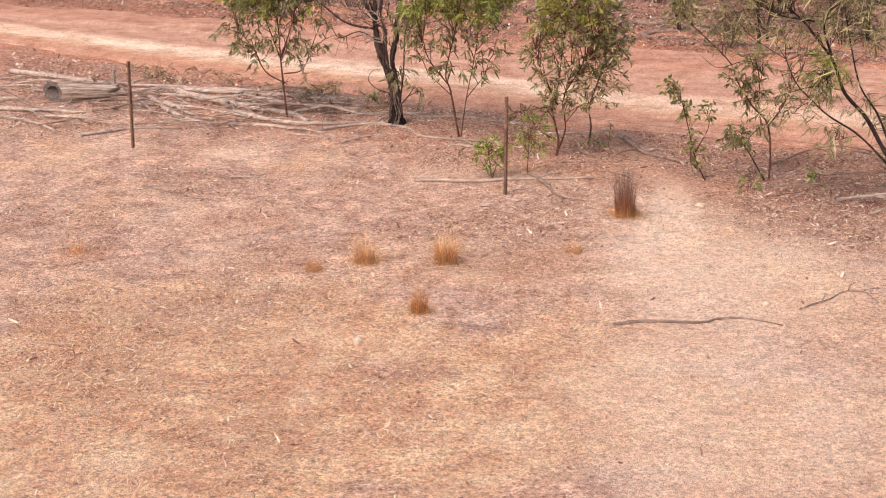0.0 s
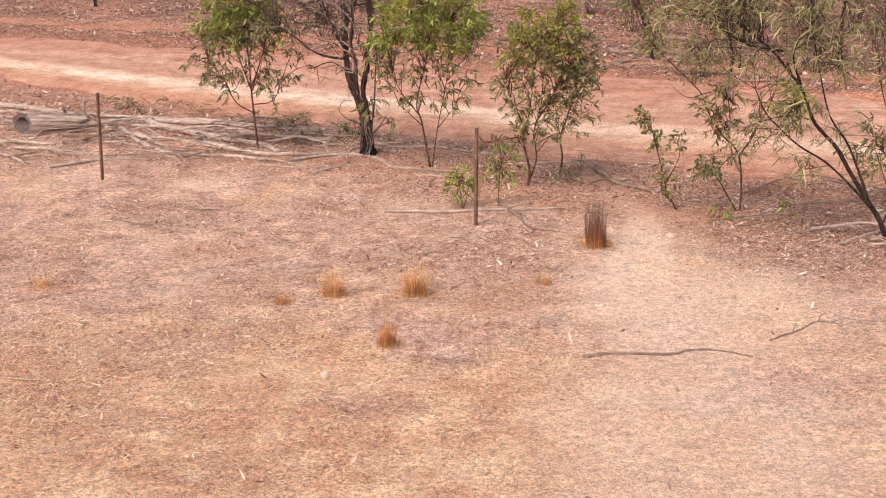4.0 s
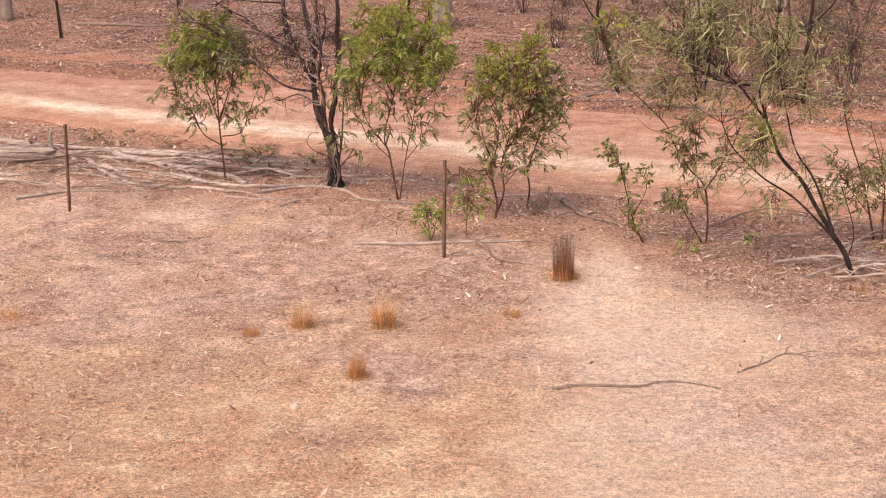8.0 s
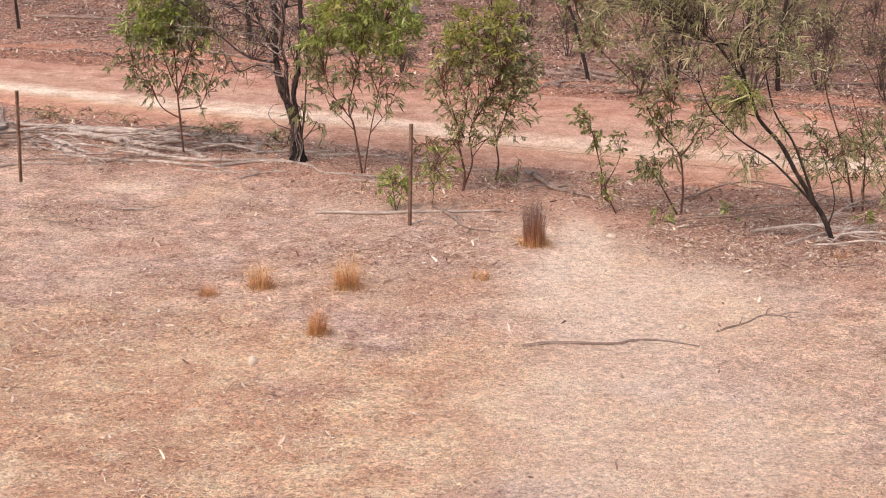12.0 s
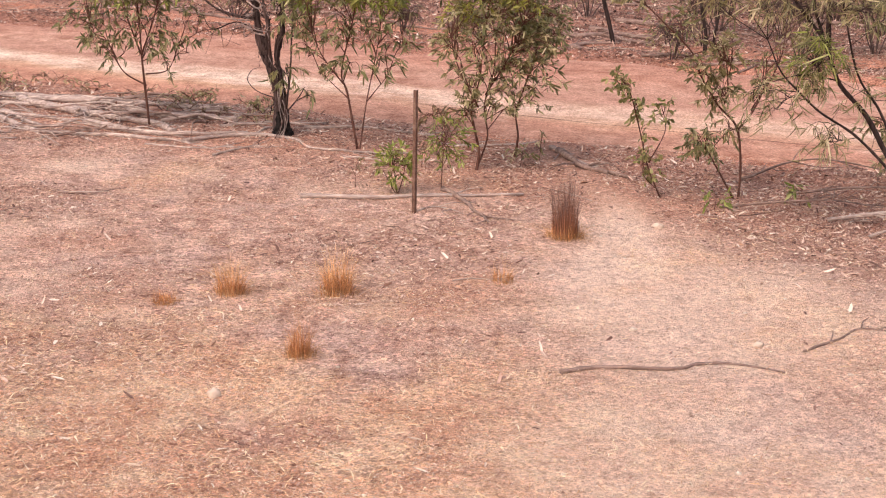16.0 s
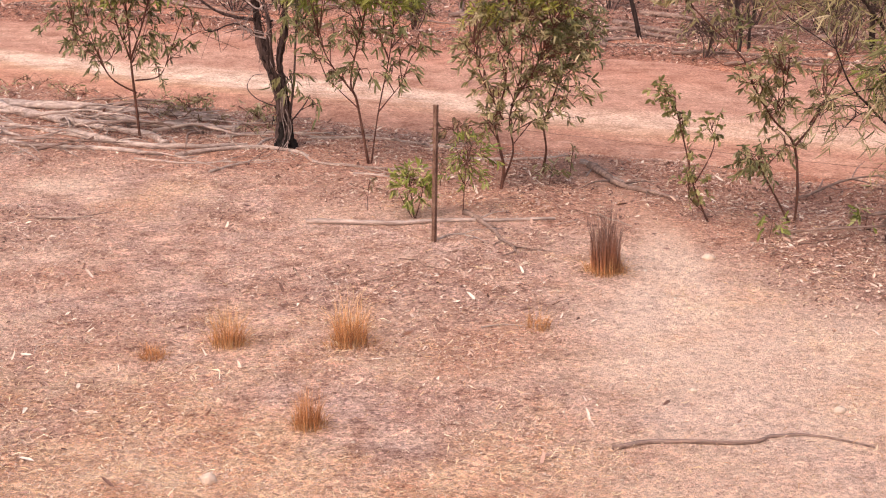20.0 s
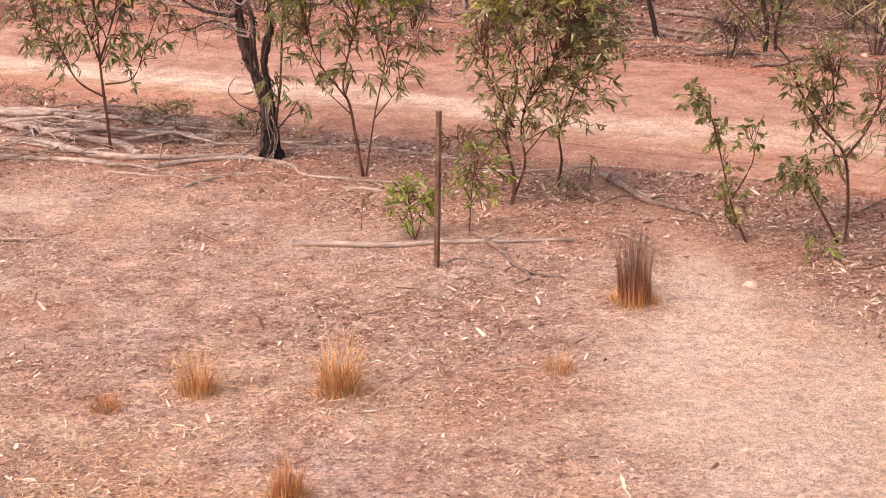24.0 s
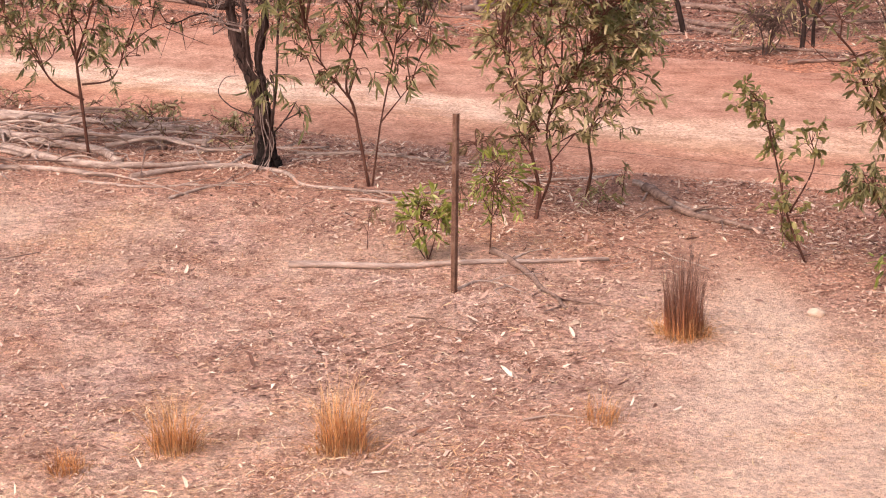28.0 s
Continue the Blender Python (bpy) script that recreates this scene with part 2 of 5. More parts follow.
def blade_material(name, stops):
    """Grass colour along the blade, from the root to the tip."""
    m, n, l, b = nodes_of(name)
    uv = n.new("ShaderNodeSeparateXYZ")
    l.new(n.new("ShaderNodeUVMap").outputs[0], uv.inputs[0])
    col = ramp(n, l, uv.outputs[1], stops)
    rnd = n.new("ShaderNodeNewGeometry").outputs["Random Per Island"]
    col = mixed(n, l, 0.9, col, ramp(n, l, rnd, [(0.0, (0.4, 0.35, 0.3)), (0.5, (1, 1, 1)), (1.0, (1.45, 1.4, 1.3))]), "MULTIPLY")
    l.new(col, b.inputs["Base Color"])
    b.inputs["Roughness"].default_value = 0.7
    b.inputs["Specular IOR Level"].default_value = 0.2
    return m


def metal_material():
    m, n, l, b = nodes_of("rusty_steel")
    co = n.new("ShaderNodeTexCoord").outputs["Object"]
    f = noise_node(n, l, 9.0, 6, 0.65, co)
    g = noise_node(n, l, 60.0, 5, 0.65, co)
    col = ramp(n, l, f, [(0.35, (0.13, 0.065, 0.045)), (0.5, (0.22, 0.12, 0.085)), (0.66, (0.34, 0.22, 0.17))])
    col = mixed(n, l, 0.7, col, ramp(n, l, g, [(0.35, (0.6, 0.55, 0.5)), (0.6, (1.1, 1.1, 1.1))]), "MULTIPLY")
    l.new(col, b.inputs["Base Color"])
    b.inputs["Metallic"].default_value = 0.25
    b.inputs["Roughness"].default_value = 0.75
    bumped(n, l, b, g, 0.3, 0.004)
    return m


M_SOIL = soil_material()
M_ROAD = road_material()
M_LITTER = scatter_material("leaf_litter", [(0.0, (0.12, 0.062, 0.05)), (0.28, (0.30, 0.16, 0.122)), (0.52, (0.49, 0.29, 0.225)), (0.78, (0.70, 0.49, 0.39)), (1.0, (0.90, 0.77, 0.65))])
M_WOOD_LITTER = scatter_material("woodland_litter", [(0.0, (0.05, 0.026, 0.024)), (0.3, (0.15, 0.074, 0.062)), (0.6, (0.29, 0.158, 0.126)), (0.87, (0.52, 0.34, 0.27)), (1.0, (0.78, 0.60, 0.48))])
M_SCRAP = scatter_material("leaf_scrap", [(0.0, (0.33, 0.18, 0.137)), (0.15, (0.48, 0.28, 0.212)), (0.4, (0.60, 0.385, 0.295)), (0.75, (0.71, 0.49, 0.38)), (0.94, (0.81, 0.61, 0.48)), (1.0, (0.90, 0.77, 0.62))])
M_RUST = scatter_material("rusty_dead_grass", [(0.0, (0.32, 0.14, 0.085)), (0.4, (0.52, 0.26, 0.155)), (0.8, (0.68, 0.40, 0.25)), (1.0, (0.84, 0.60, 0.40))], 0.75, 0.25)
M_PALE_LEAF = scatter_material("bleached_leaf", [(0.0, (0.56, 0.40, 0.29)), (0.5, (0.74, 0.58, 0.46)), (1.0, (0.87, 0.74, 0.61))], 0.7, 0.25)
M_STRAW = scatter_material("dry_straw", [(0.0, (0.52, 0.25, 0.135)), (0.3, (0.75, 0.44, 0.24)), (0.65, (0.90, 0.67, 0.41)), (1.0, (0.96, 0.85, 0.65))], 0.7, 0.3)
M_TWIG = scatter_material("fallen_twig", [(0.0, (0.14, 0.085, 0.065)), (0.4, (0.27, 0.18, 0.14)), (0.75, (0.42, 0.32, 0.27)), (1.0, (0.58, 0.48, 0.41))], 0.9, 0.1)
M_STONE = scatter_material("pebble", [(0.0, (0.45, 0.30, 0.22)), (0.5, (0.62, 0.46, 0.36)), (1.0, (0.76, 0.64, 0.53))], 0.85, 0.2, 25.0)
M_DARK_BARK = bark_material("dark_shaggy_bark", (0.015, 0.010, 0.010), (0.085, 0.057, 0.05), 18.0, (1, 1, 0.14), 0.9)
M_SHAG = bark_material("shaggy_bark", (0.018, 0.011, 0.011), (0.21, 0.14, 0.128), 34.0, (1, 1, 0.12), 1.0)
M_CHAR = bark_material("charred_bark", (0.006, 0.005, 0.005), (0.05, 0.04, 0.038), 30.0, (1, 1, 0.3), 1.0)
M_STRIP = bark_material("peeling_bark_strip", (0.17, 0.12, 0.11), (0.58, 0.47, 0.43), 30.0)
M_STEM = bark_material("sapling_stem", (0.07, 0.030, 0.023), (0.23, 0.11, 0.082), 22.0)
M_BROWN_BARK = bark_material("brown_bark", (0.055, 0.036, 0.034), (0.18, 0.12, 0.105))
M_PALE_BARK = bark_material("pale_gum_bark", (0.22, 0.16, 0.14), (0.46, 0.37, 0.33), 8.0)
M_DEADWOOD = bark_material("weathered_wood", (0.25, 0.175, 0.152), (0.74, 0.60, 0.53), 26.0, (0.16, 1, 1), 0.8)
M_DEADWOOD_DARK = bark_material("dark_weathered_wood", (0.14, 0.085, 0.07), (0.48, 0.34, 0.285), 26.0, (0.16, 1, 1), 0.8)
M_LOG = bark_material("split_log_wood", (0.13, 0.086, 0.073), (0.78, 0.63, 0.55), 34.0, (0.05, 1, 1), 1.0)
M_LOGEND = bark_material("charred_log_end", (0.07, 0.055, 0.052), (0.30, 0.24, 0.23), 30.0, (1, 1, 1))
M_STEEL = metal_material()
# Pale end of green, olive and wattle includes glossy highlights put into the colour.
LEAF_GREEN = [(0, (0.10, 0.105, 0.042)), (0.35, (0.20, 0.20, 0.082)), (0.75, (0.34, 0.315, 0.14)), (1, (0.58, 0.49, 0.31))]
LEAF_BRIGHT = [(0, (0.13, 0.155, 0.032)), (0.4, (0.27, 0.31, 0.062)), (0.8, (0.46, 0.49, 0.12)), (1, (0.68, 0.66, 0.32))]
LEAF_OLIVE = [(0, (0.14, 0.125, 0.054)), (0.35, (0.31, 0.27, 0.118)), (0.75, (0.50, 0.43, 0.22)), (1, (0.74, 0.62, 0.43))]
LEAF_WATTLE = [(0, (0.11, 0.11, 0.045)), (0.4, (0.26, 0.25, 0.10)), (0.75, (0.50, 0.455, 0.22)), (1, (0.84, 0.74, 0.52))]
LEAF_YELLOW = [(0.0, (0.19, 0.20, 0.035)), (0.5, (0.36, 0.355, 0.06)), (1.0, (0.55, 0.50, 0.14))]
LEAF_BROWN = [(0.0, (0.15, 0.10, 0.06)), (0.5, (0.30, 0.20, 0.12)), (1.0, (0.40, 0.33, 0.17))]
M_GREEN = leaf_material("gum_leaf_green", LEAF_GREEN)
M_BRIGHT = leaf_material("gum_leaf_bright", LEAF_BRIGHT)
M_OLIVE = leaf_material("gum_leaf_olive", LEAF_OLIVE)
M_WATTLE = leaf_material("wattle_leaf", LEAF_WATTLE)
M_YELLOW = leaf_material("gum_leaf_yellow", LEAF_YELLOW)
M_SCRUB = leaf_material("dry_scrub_leaf", LEAF_BROWN)
M_BUSH_LEAF = leaf_material("broad_leaf_bright", LEAF_BRIGHT, True)
M_ROUND_LEAF = leaf_material("broad_leaf_green", [(0.0, (0.15, 0.15, 0.05)), (0.5, (0.31, 0.295, 0.11)), (1.0, (0.52, 0.47, 0.20))], True)
M_GOLD_BLADE = blade_material("golden_grass", [(0.0, (0.66, 0.46, 0.25)), (0.25, (0.46, 0.205, 0.088)), (0.6, (0.66, 0.34, 0.15)), (1.0, (0.86, 0.60, 0.34))])
M_RUST_BLADE = blade_material("rusty_grass", [(0.0, (0.56, 0.34, 0.17)), (0.3, (0.42, 0.18, 0.075)), (1.0, (0.68, 0.34, 0.17))])
M_DARK_BLADE = blade_material("dark_grass", [(0.0, (0.52, 0.30, 0.14)), (0.22, (0.40, 0.165, 0.085)), (0.5, (0.27, 0.125, 0.085)), (0.8, (0.19, 0.115, 0.10)), (1.0, (0.20, 0.15, 0.14))])


# ---- mesh helpers ----
rng = np.random.default_rng(7)


class Geo:
    """Gathers vertices and faces of one mesh."""

    def __init__(self):
        self.v, self.f, self.u, self.n = [], [], [], 0

    def add(self, verts, faces, uv=None):
        verts = np.asarray(verts, float)
        self.v.append(verts)
        for f in faces if isinstance(faces, list) else [faces]:
            self.f.append(np.asarray(f, int) + self.n)
        self.u.append(np.zeros((len(verts), 2)) if uv is None else uv)
        self.n += len(verts)

    def mesh(self, name, material, smooth=False, uv=False):
        v = np.concatenate(self.v)
        loops = np.concatenate([f.ravel() for f in self.f])
        sizes = np.concatenate([np.full(len(f), f.shape[1]) for f in self.f])
        me = bpy.data.meshes.new(name)
        me.vertices.add(len(v))
        me.vertices.foreach_set("co", v.ravel())
        me.loops.add(len(loops))
        me.loops.foreach_set("vertex_index", loops)
        me.polygons.add(len(sizes))
        me.polygons.foreach_set("loop_start", np.r_[0, np.cumsum(sizes)[:-1]])
        if uv:
            layer = me.uv_layers.new(name="UVMap")
            layer.data.foreach_set("uv", np.concatenate(self.u)[loops].ravel())
        me.update(calc_edges=True)
        me.validate()
        me.polygons.foreach_set("use_smooth", np.full(len(me.polygons), smooth))
        me.materials.append(material)
        return me


def part(name, geo, material, parent=None, label="", smooth=False, uv=False):
    """Links a gathered mesh as one object under a thing or a part."""
    ob = new(name, geo.mesh(name, material, smooth, uv) if isinstance(geo, Geo) else geo)
    ob.parent = parent
    return tagged(ob, label) if label else ob


def thing(name, place, label, category, group="", turn=0.0, kind=""):
    ob = new(name)
    ob.empty_display_size = 0.1
    ob.matrix_world = pose(*place, 0, 0, turn)
    return tagged(ob, label, category, group, kind)


def unit(a):
    a = np.asarray(a, float)
    return a / np.maximum(np.linalg.norm(a, axis=-1, keepdims=True), 1e-9)


def spline(points, count):
    """A smooth line through points."""
    p = np.asarray(points, float)
    p = np.vstack([2 * p[0] - p[1], p, 2 * p[-1] - p[-2]])
    s = np.linspace(0, len(p) - 3 - 1e-6, count)
    i, f = s.astype(int), (s % 1)[:, None]
    a, b, c, d = p[i], p[i + 1], p[i + 2], p[i + 3]
    return 0.5 * (2 * b + (c - a) * f + (2 * a - 5 * b + 4 * c - d) * f**2 + (3 * b - a - 3 * c + d) * f**3)


def tube(geo, line, r0, r1, sides=7, knots=0.0, power=1.0, flat=1.0):
    """A tapered round limb along a line, closed at both ends."""
    line = np.asarray(line, float)
    n = len(line)
    tan = unit(np.gradient(line, axis=0))
    up = np.where(np.abs(tan[:, 2:3]) > 0.9, np.array([[1.0, 0, 0]]), np.array([[0, 0, 1.0]]))
    side = unit(np.cross(tan, up))
    up = np.cross(side, tan)
    k = np.linspace(0, 1, n) ** power
    rad = (r0 + (r1 - r0) * k) * (1 + knots * rng.normal(size=n))
    ang = np.arange(sides) * 2 * math.pi / sides
    uneven = 1 + knots * 0.6 * rng.normal(size=(n, sides))
    ring = (np.cos(ang)[None, :, None] * side[:, None] + flat * np.sin(ang)[None, :, None] * up[:, None]) * (rad[:, None] * uneven)[..., None]
    v = np.vstack([(line[:, None] + ring).reshape(-1, 3), line[:1], line[-1:]])
    i, j = np.meshgrid(np.arange(n - 1), np.arange(sides), indexing="ij")
    j2 = (j + 1) % sides
    quads = np.stack([i * sides + j, i * sides + j2, (i + 1) * sides + j2, (i + 1) * sides + j], -1).reshape(-1, 4)
    a = np.arange(sides)
    b = (a + 1) % sides
    c0 = np.stack([b, a, np.full(sides, n * sides)], -1)
    c1 = np.stack([a + (n - 1) * sides, b + (n - 1) * sides, np.full(sides, n * sides + 1)], -1)
    geo.add(v, [quads, c0, c1])


def gnarled(geo, line, r0, r1, seed, sides=18):
    """An old trunk: deep uneven ridges that twist along it."""
    r = np.random.default_rng(seed)
    line = spline(line[::3], 46)
    n = len(line)
    tan = unit(np.gradient(line, axis=0))
    side = unit(np.cross(tan, np.array([[0, 1.0, 0]])))
    fwd = np.cross(side, tan)
    k = np.linspace(0, 1, n)
    ang = np.arange(sides) * 2 * math.pi / sides
    ridge = 0.18 * np.sin(4 * ang[None] + 3.0 * k[:, None] + 1) + 0.13 * np.sin(7 * ang[None] - 5.0 * k[:, None]) + 0.12 * r.normal(size=(1, sides)) + 0.12 * r.normal(size=(n, sides))
    lump = 1 + 0.10 * np.sin(k * 17 + seed) + 0.11 * r.normal(size=n)
    rad = ((r0 + (r1 - r0) * k ** 0.7) * lump)[:, None] * (1 + ridge)
    rad = rad * (1 + 0.35 * np.exp(-k[:, None] * 22))
    v = line[:, None] + (np.cos(ang)[None, :, None] * side[:, None] + np.sin(ang)[None, :, None] * fwd[:, None]) * rad[..., None]
    i, j = np.meshgrid(np.arange(n - 1), np.arange(sides), indexing="ij")
    j2 = (j + 1) % sides
    quads = np.stack([i * sides + j, i * sides + j2, (i + 1) * sides + j2, (i + 1) * sides + j], -1).reshape(-1, 4)
    a = np.arange(sides)
    geo.add(np.vstack([v.reshape(-1, 3), line[-1:]]), [quads, np.stack([a + (n - 1) * sides, (a + 1) % sides + (n - 1) * sides, np.full(sides, n * sides)], -1)])


def blades(geo, base, way, face, length, width, bend=0.25, wide=0.4, fold=0.12):
    """Many leaves at once: tapering, bent and folded along the midrib."""
    base, way = np.asarray(base, float), unit(way)
    side = unit(np.cross(way, face))
    nor = np.cross(side, way)
    L, W = np.asarray(length)[:, None], np.asarray(width)[:, None]
    B = np.broadcast_to(np.asarray(bend, float).reshape(-1, 1), L.shape)
    def at(s, w):
        return base + way * L * s * (1 - 0.25 * np.abs(B) * s) - nor * L * B * s * s + side * L * B * 0.7 * s * s + side * W * w + nor * abs(fold * W * w * 2)
    v = np.stack([at(0, 0), at(wide * 0.65, -0.45), at(wide * 0.65, 0.0), at(wide * 0.65, 0.45), at(0.76, -0.38), at(0.76, 0.0), at(0.76, 0.38), at(1, 0)], 1)
    n = len(base)
    o = np.arange(n)[:, None] * 8
    tris = np.concatenate([o + np.array([[0, 2, 1]]), o + np.array([[0, 3, 2]]), o + np.array([[4, 5, 7]]), o + np.array([[5, 6, 7]])])
    quads = np.concatenate([o + np.array([[1, 2, 5, 4]]), o + np.array([[2, 3, 6, 5]])])
    geo.add(v.reshape(-1, 3), [tris, quads])


GRIDS = {}


def value_noise(x, y, scale, seed):
    if seed not in GRIDS:
        GRIDS[seed] = np.random.default_rng(seed).random((64, 64)).ravel()
    g = GRIDS[seed]
    x, y = x * scale + 400.3, y * scale + 400.7
    xi, yi = np.floor(x).astype(np.int64), np.floor(y).astype(np.int64)
    fx, fy = x - xi, y - yi
    fx, fy = fx * fx * (3 - 2 * fx), fy * fy * (3 - 2 * fy)
    a, b = (xi & 63) << 6, ((xi + 1) & 63) << 6
    c, d = yi & 63, (yi + 1) & 63
    return (g[a + c] * (1 - fx) + g[b + c] * fx) * (1 - fy) + (g[a + d] * (1 - fx) + g[b + d] * fx) * fy


def fbm(x, y, scale, seed, octaves=4):
    out, amp, tot = 0, 1.0, 0.0
    for k in range(octaves):
        out = out + amp * value_noise(x, y, scale * 2**k, seed + k)
        tot += amp
        amp *= 0.5
    return out / tot


def smooth(a, b, x):
    t = np.clip((x - a) / (b - a), 0, 1)
    return t * t * (3 - 2 * t)


# ---- the lie of the land ----
def bend_line(x, c, s, q):
    xe = np.clip(x, -13, 10)
    return c + s * xe + q * xe**2 + (s + 2 * q * xe) * (x - xe)


def road_near(x):
    return bend_line(x, 4.9, -0.46, 0.0135) - 0.55 * smooth(-1.0, 2.0, x)


def road_far(x):
    return bend_line(x, 11.2, -0.42, -0.005)


def trail(x, y):
    """The worn dusty way that animals take from the track into the clearing."""
    ys = [-9.0, -5.0, -3.0, -1.7, -0.6, 0.4, 1.4, 2.6, 4.2]
    mid = np.interp(y, ys, [2.0, 2.1, 2.0, 2.1, 2.25, 2.2, 2.0, 1.75, 1.6])
    half = np.interp(y, ys, [1.4, 1.2, 0.95, 0.7, 0.48, 0.34, 0.3, 0.3, 0.35])
    e = (fbm(x, y, 1.6, 151) - 0.5) * 1.1
    return (1 - smooth(0.3, 1.15, np.abs(x - mid) / half + e)) * (1 - smooth(3.8, 4.6, y)) * (0.55 + 0.45 * smooth(1.6, 0.2, y)) * (0.68 + 0.32 * smooth(-4.6, -2.6, y)) * smooth(-12.0, -8.5, y)


def spots(x, y):
    """Flattened rusty grass: a few known patches, and loose ones over the near field."""
    e = (fbm(x, y, 2.2, 161) - 0.5) * 0.9
    out = 0
    for px, py, rx, ry in ((-3.25, -1.2, 0.75, 0.5), (0.35, -3.0, 0.6, 0.9), (-2.1, -6.0, 0.5, 0.4), (-3.7, -7.0, 0.6, 0.4), (-0.7, -6.3, 0.5, 0.35), (5.3, -2.6, 0.7, 0.6), (-5.0, -2.65, 0.4, 0.3)):
        out = np.maximum(out, 1 - smooth(0.4, 1.2, np.hypot((x - px) / rx, (y - py) / ry) + e))
    return np.maximum(out, smooth(-3.2, -5.2, y) * smooth(0.53, 0.66, fbm(x, y, 1.3, 171)) * (1 - smooth(0.2, 1.4, x)))


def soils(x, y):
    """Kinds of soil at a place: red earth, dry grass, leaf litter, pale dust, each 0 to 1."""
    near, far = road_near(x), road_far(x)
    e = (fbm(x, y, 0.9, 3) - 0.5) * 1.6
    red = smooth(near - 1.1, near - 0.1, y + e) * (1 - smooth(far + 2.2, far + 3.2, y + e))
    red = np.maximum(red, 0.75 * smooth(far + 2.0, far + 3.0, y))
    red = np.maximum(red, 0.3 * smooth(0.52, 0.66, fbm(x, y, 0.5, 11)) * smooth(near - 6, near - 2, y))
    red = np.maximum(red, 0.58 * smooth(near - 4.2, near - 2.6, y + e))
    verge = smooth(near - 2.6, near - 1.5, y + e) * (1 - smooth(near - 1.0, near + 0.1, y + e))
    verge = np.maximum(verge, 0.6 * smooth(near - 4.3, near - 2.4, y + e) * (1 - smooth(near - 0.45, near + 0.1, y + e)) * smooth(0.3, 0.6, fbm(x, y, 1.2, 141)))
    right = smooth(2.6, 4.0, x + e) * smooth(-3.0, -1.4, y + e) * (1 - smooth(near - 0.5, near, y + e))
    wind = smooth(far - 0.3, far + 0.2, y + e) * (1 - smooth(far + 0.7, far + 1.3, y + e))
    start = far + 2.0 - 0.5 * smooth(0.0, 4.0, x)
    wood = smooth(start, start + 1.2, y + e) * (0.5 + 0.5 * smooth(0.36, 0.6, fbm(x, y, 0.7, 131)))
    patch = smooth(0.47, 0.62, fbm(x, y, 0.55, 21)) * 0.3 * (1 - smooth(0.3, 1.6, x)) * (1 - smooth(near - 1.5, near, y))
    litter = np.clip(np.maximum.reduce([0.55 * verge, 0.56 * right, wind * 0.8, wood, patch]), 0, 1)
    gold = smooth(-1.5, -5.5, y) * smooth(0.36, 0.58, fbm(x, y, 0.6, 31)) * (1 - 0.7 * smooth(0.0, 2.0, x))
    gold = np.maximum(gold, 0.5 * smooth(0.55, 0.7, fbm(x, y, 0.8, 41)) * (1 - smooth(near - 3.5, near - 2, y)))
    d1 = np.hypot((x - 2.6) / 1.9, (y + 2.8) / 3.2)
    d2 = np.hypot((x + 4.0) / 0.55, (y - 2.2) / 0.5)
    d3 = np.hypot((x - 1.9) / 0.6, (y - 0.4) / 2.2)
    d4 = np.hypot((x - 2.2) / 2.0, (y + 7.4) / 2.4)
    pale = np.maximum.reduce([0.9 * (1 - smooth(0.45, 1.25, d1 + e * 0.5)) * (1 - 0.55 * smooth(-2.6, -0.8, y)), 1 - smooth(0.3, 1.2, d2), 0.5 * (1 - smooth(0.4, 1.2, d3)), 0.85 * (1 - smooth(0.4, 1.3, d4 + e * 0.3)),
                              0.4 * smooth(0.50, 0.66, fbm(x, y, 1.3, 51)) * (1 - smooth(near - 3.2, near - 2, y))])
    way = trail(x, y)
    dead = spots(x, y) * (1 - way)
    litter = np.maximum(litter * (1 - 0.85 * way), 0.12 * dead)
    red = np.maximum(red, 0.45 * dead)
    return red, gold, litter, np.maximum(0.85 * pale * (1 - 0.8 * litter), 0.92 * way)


def ground_z(x, y):
    near, far = road_near(x), road_far(x)
    z = 0.05 * (fbm(x, y, 0.35, 61) - 0.5) + 0.035 * (fbm(x, y, 2.2, 71, 3) - 0.5)
    e = (fbm(x, y, 0.8, 81) - 0.5) * 1.0
    z = z + 0.09 * smooth(far - 0.1, far + 0.5, y + e) * (1 - smooth(far + 0.7, far + 1.5, y + e))
    z = z + 0.05 * smooth(near - 1.3, near - 0.7, y + e) * (1 - smooth(near - 0.6, near - 0.1, y + e))
    on = smooth(near - 0.1, near + 0.5, y) * (1 - smooth(far - 0.5, far + 0.1, y))
    return z - 0.07 * on


def grid_lines(a, b, step, reach):
    inner = np.arange(a, b + step / 2, step)
    out = step * 1.22 ** np.arange(1, 70)
    out = np.cumsum(out)
    out = out[out < reach]
    return np.r_[a - out[::-1], inner, b + out]


def build_ground():
    xs, ys = grid_lines(-13, 12, 0.09, 1800), grid_lines(-10, 26, 0.09, 1800)
    X, Y = np.meshgrid(xs, ys)
    fade = 1 - smooth(40, 80, np.hypot(X, Y))
    Z = ground_z(X, Y) * fade
    nx = len(xs)
    i, j = np.meshgrid(np.arange(len(ys) - 1), np.arange(nx - 1), indexing="ij")
    a = i * nx + j
    g = Geo()
    g.add(np.stack([X, Y, Z], -1).reshape(-1, 3), np.stack([a, a + 1, a + nx + 1, a + nx], -1).reshape(-1, 4))
    ob = part("ground", g, M_SOIL, smooth=True)
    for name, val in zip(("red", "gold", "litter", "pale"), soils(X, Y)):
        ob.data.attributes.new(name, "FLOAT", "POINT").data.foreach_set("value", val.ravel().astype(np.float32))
    tagged(ob, "dry pinkish bare soil with straw and leaf litter", "ground", kind="structure")


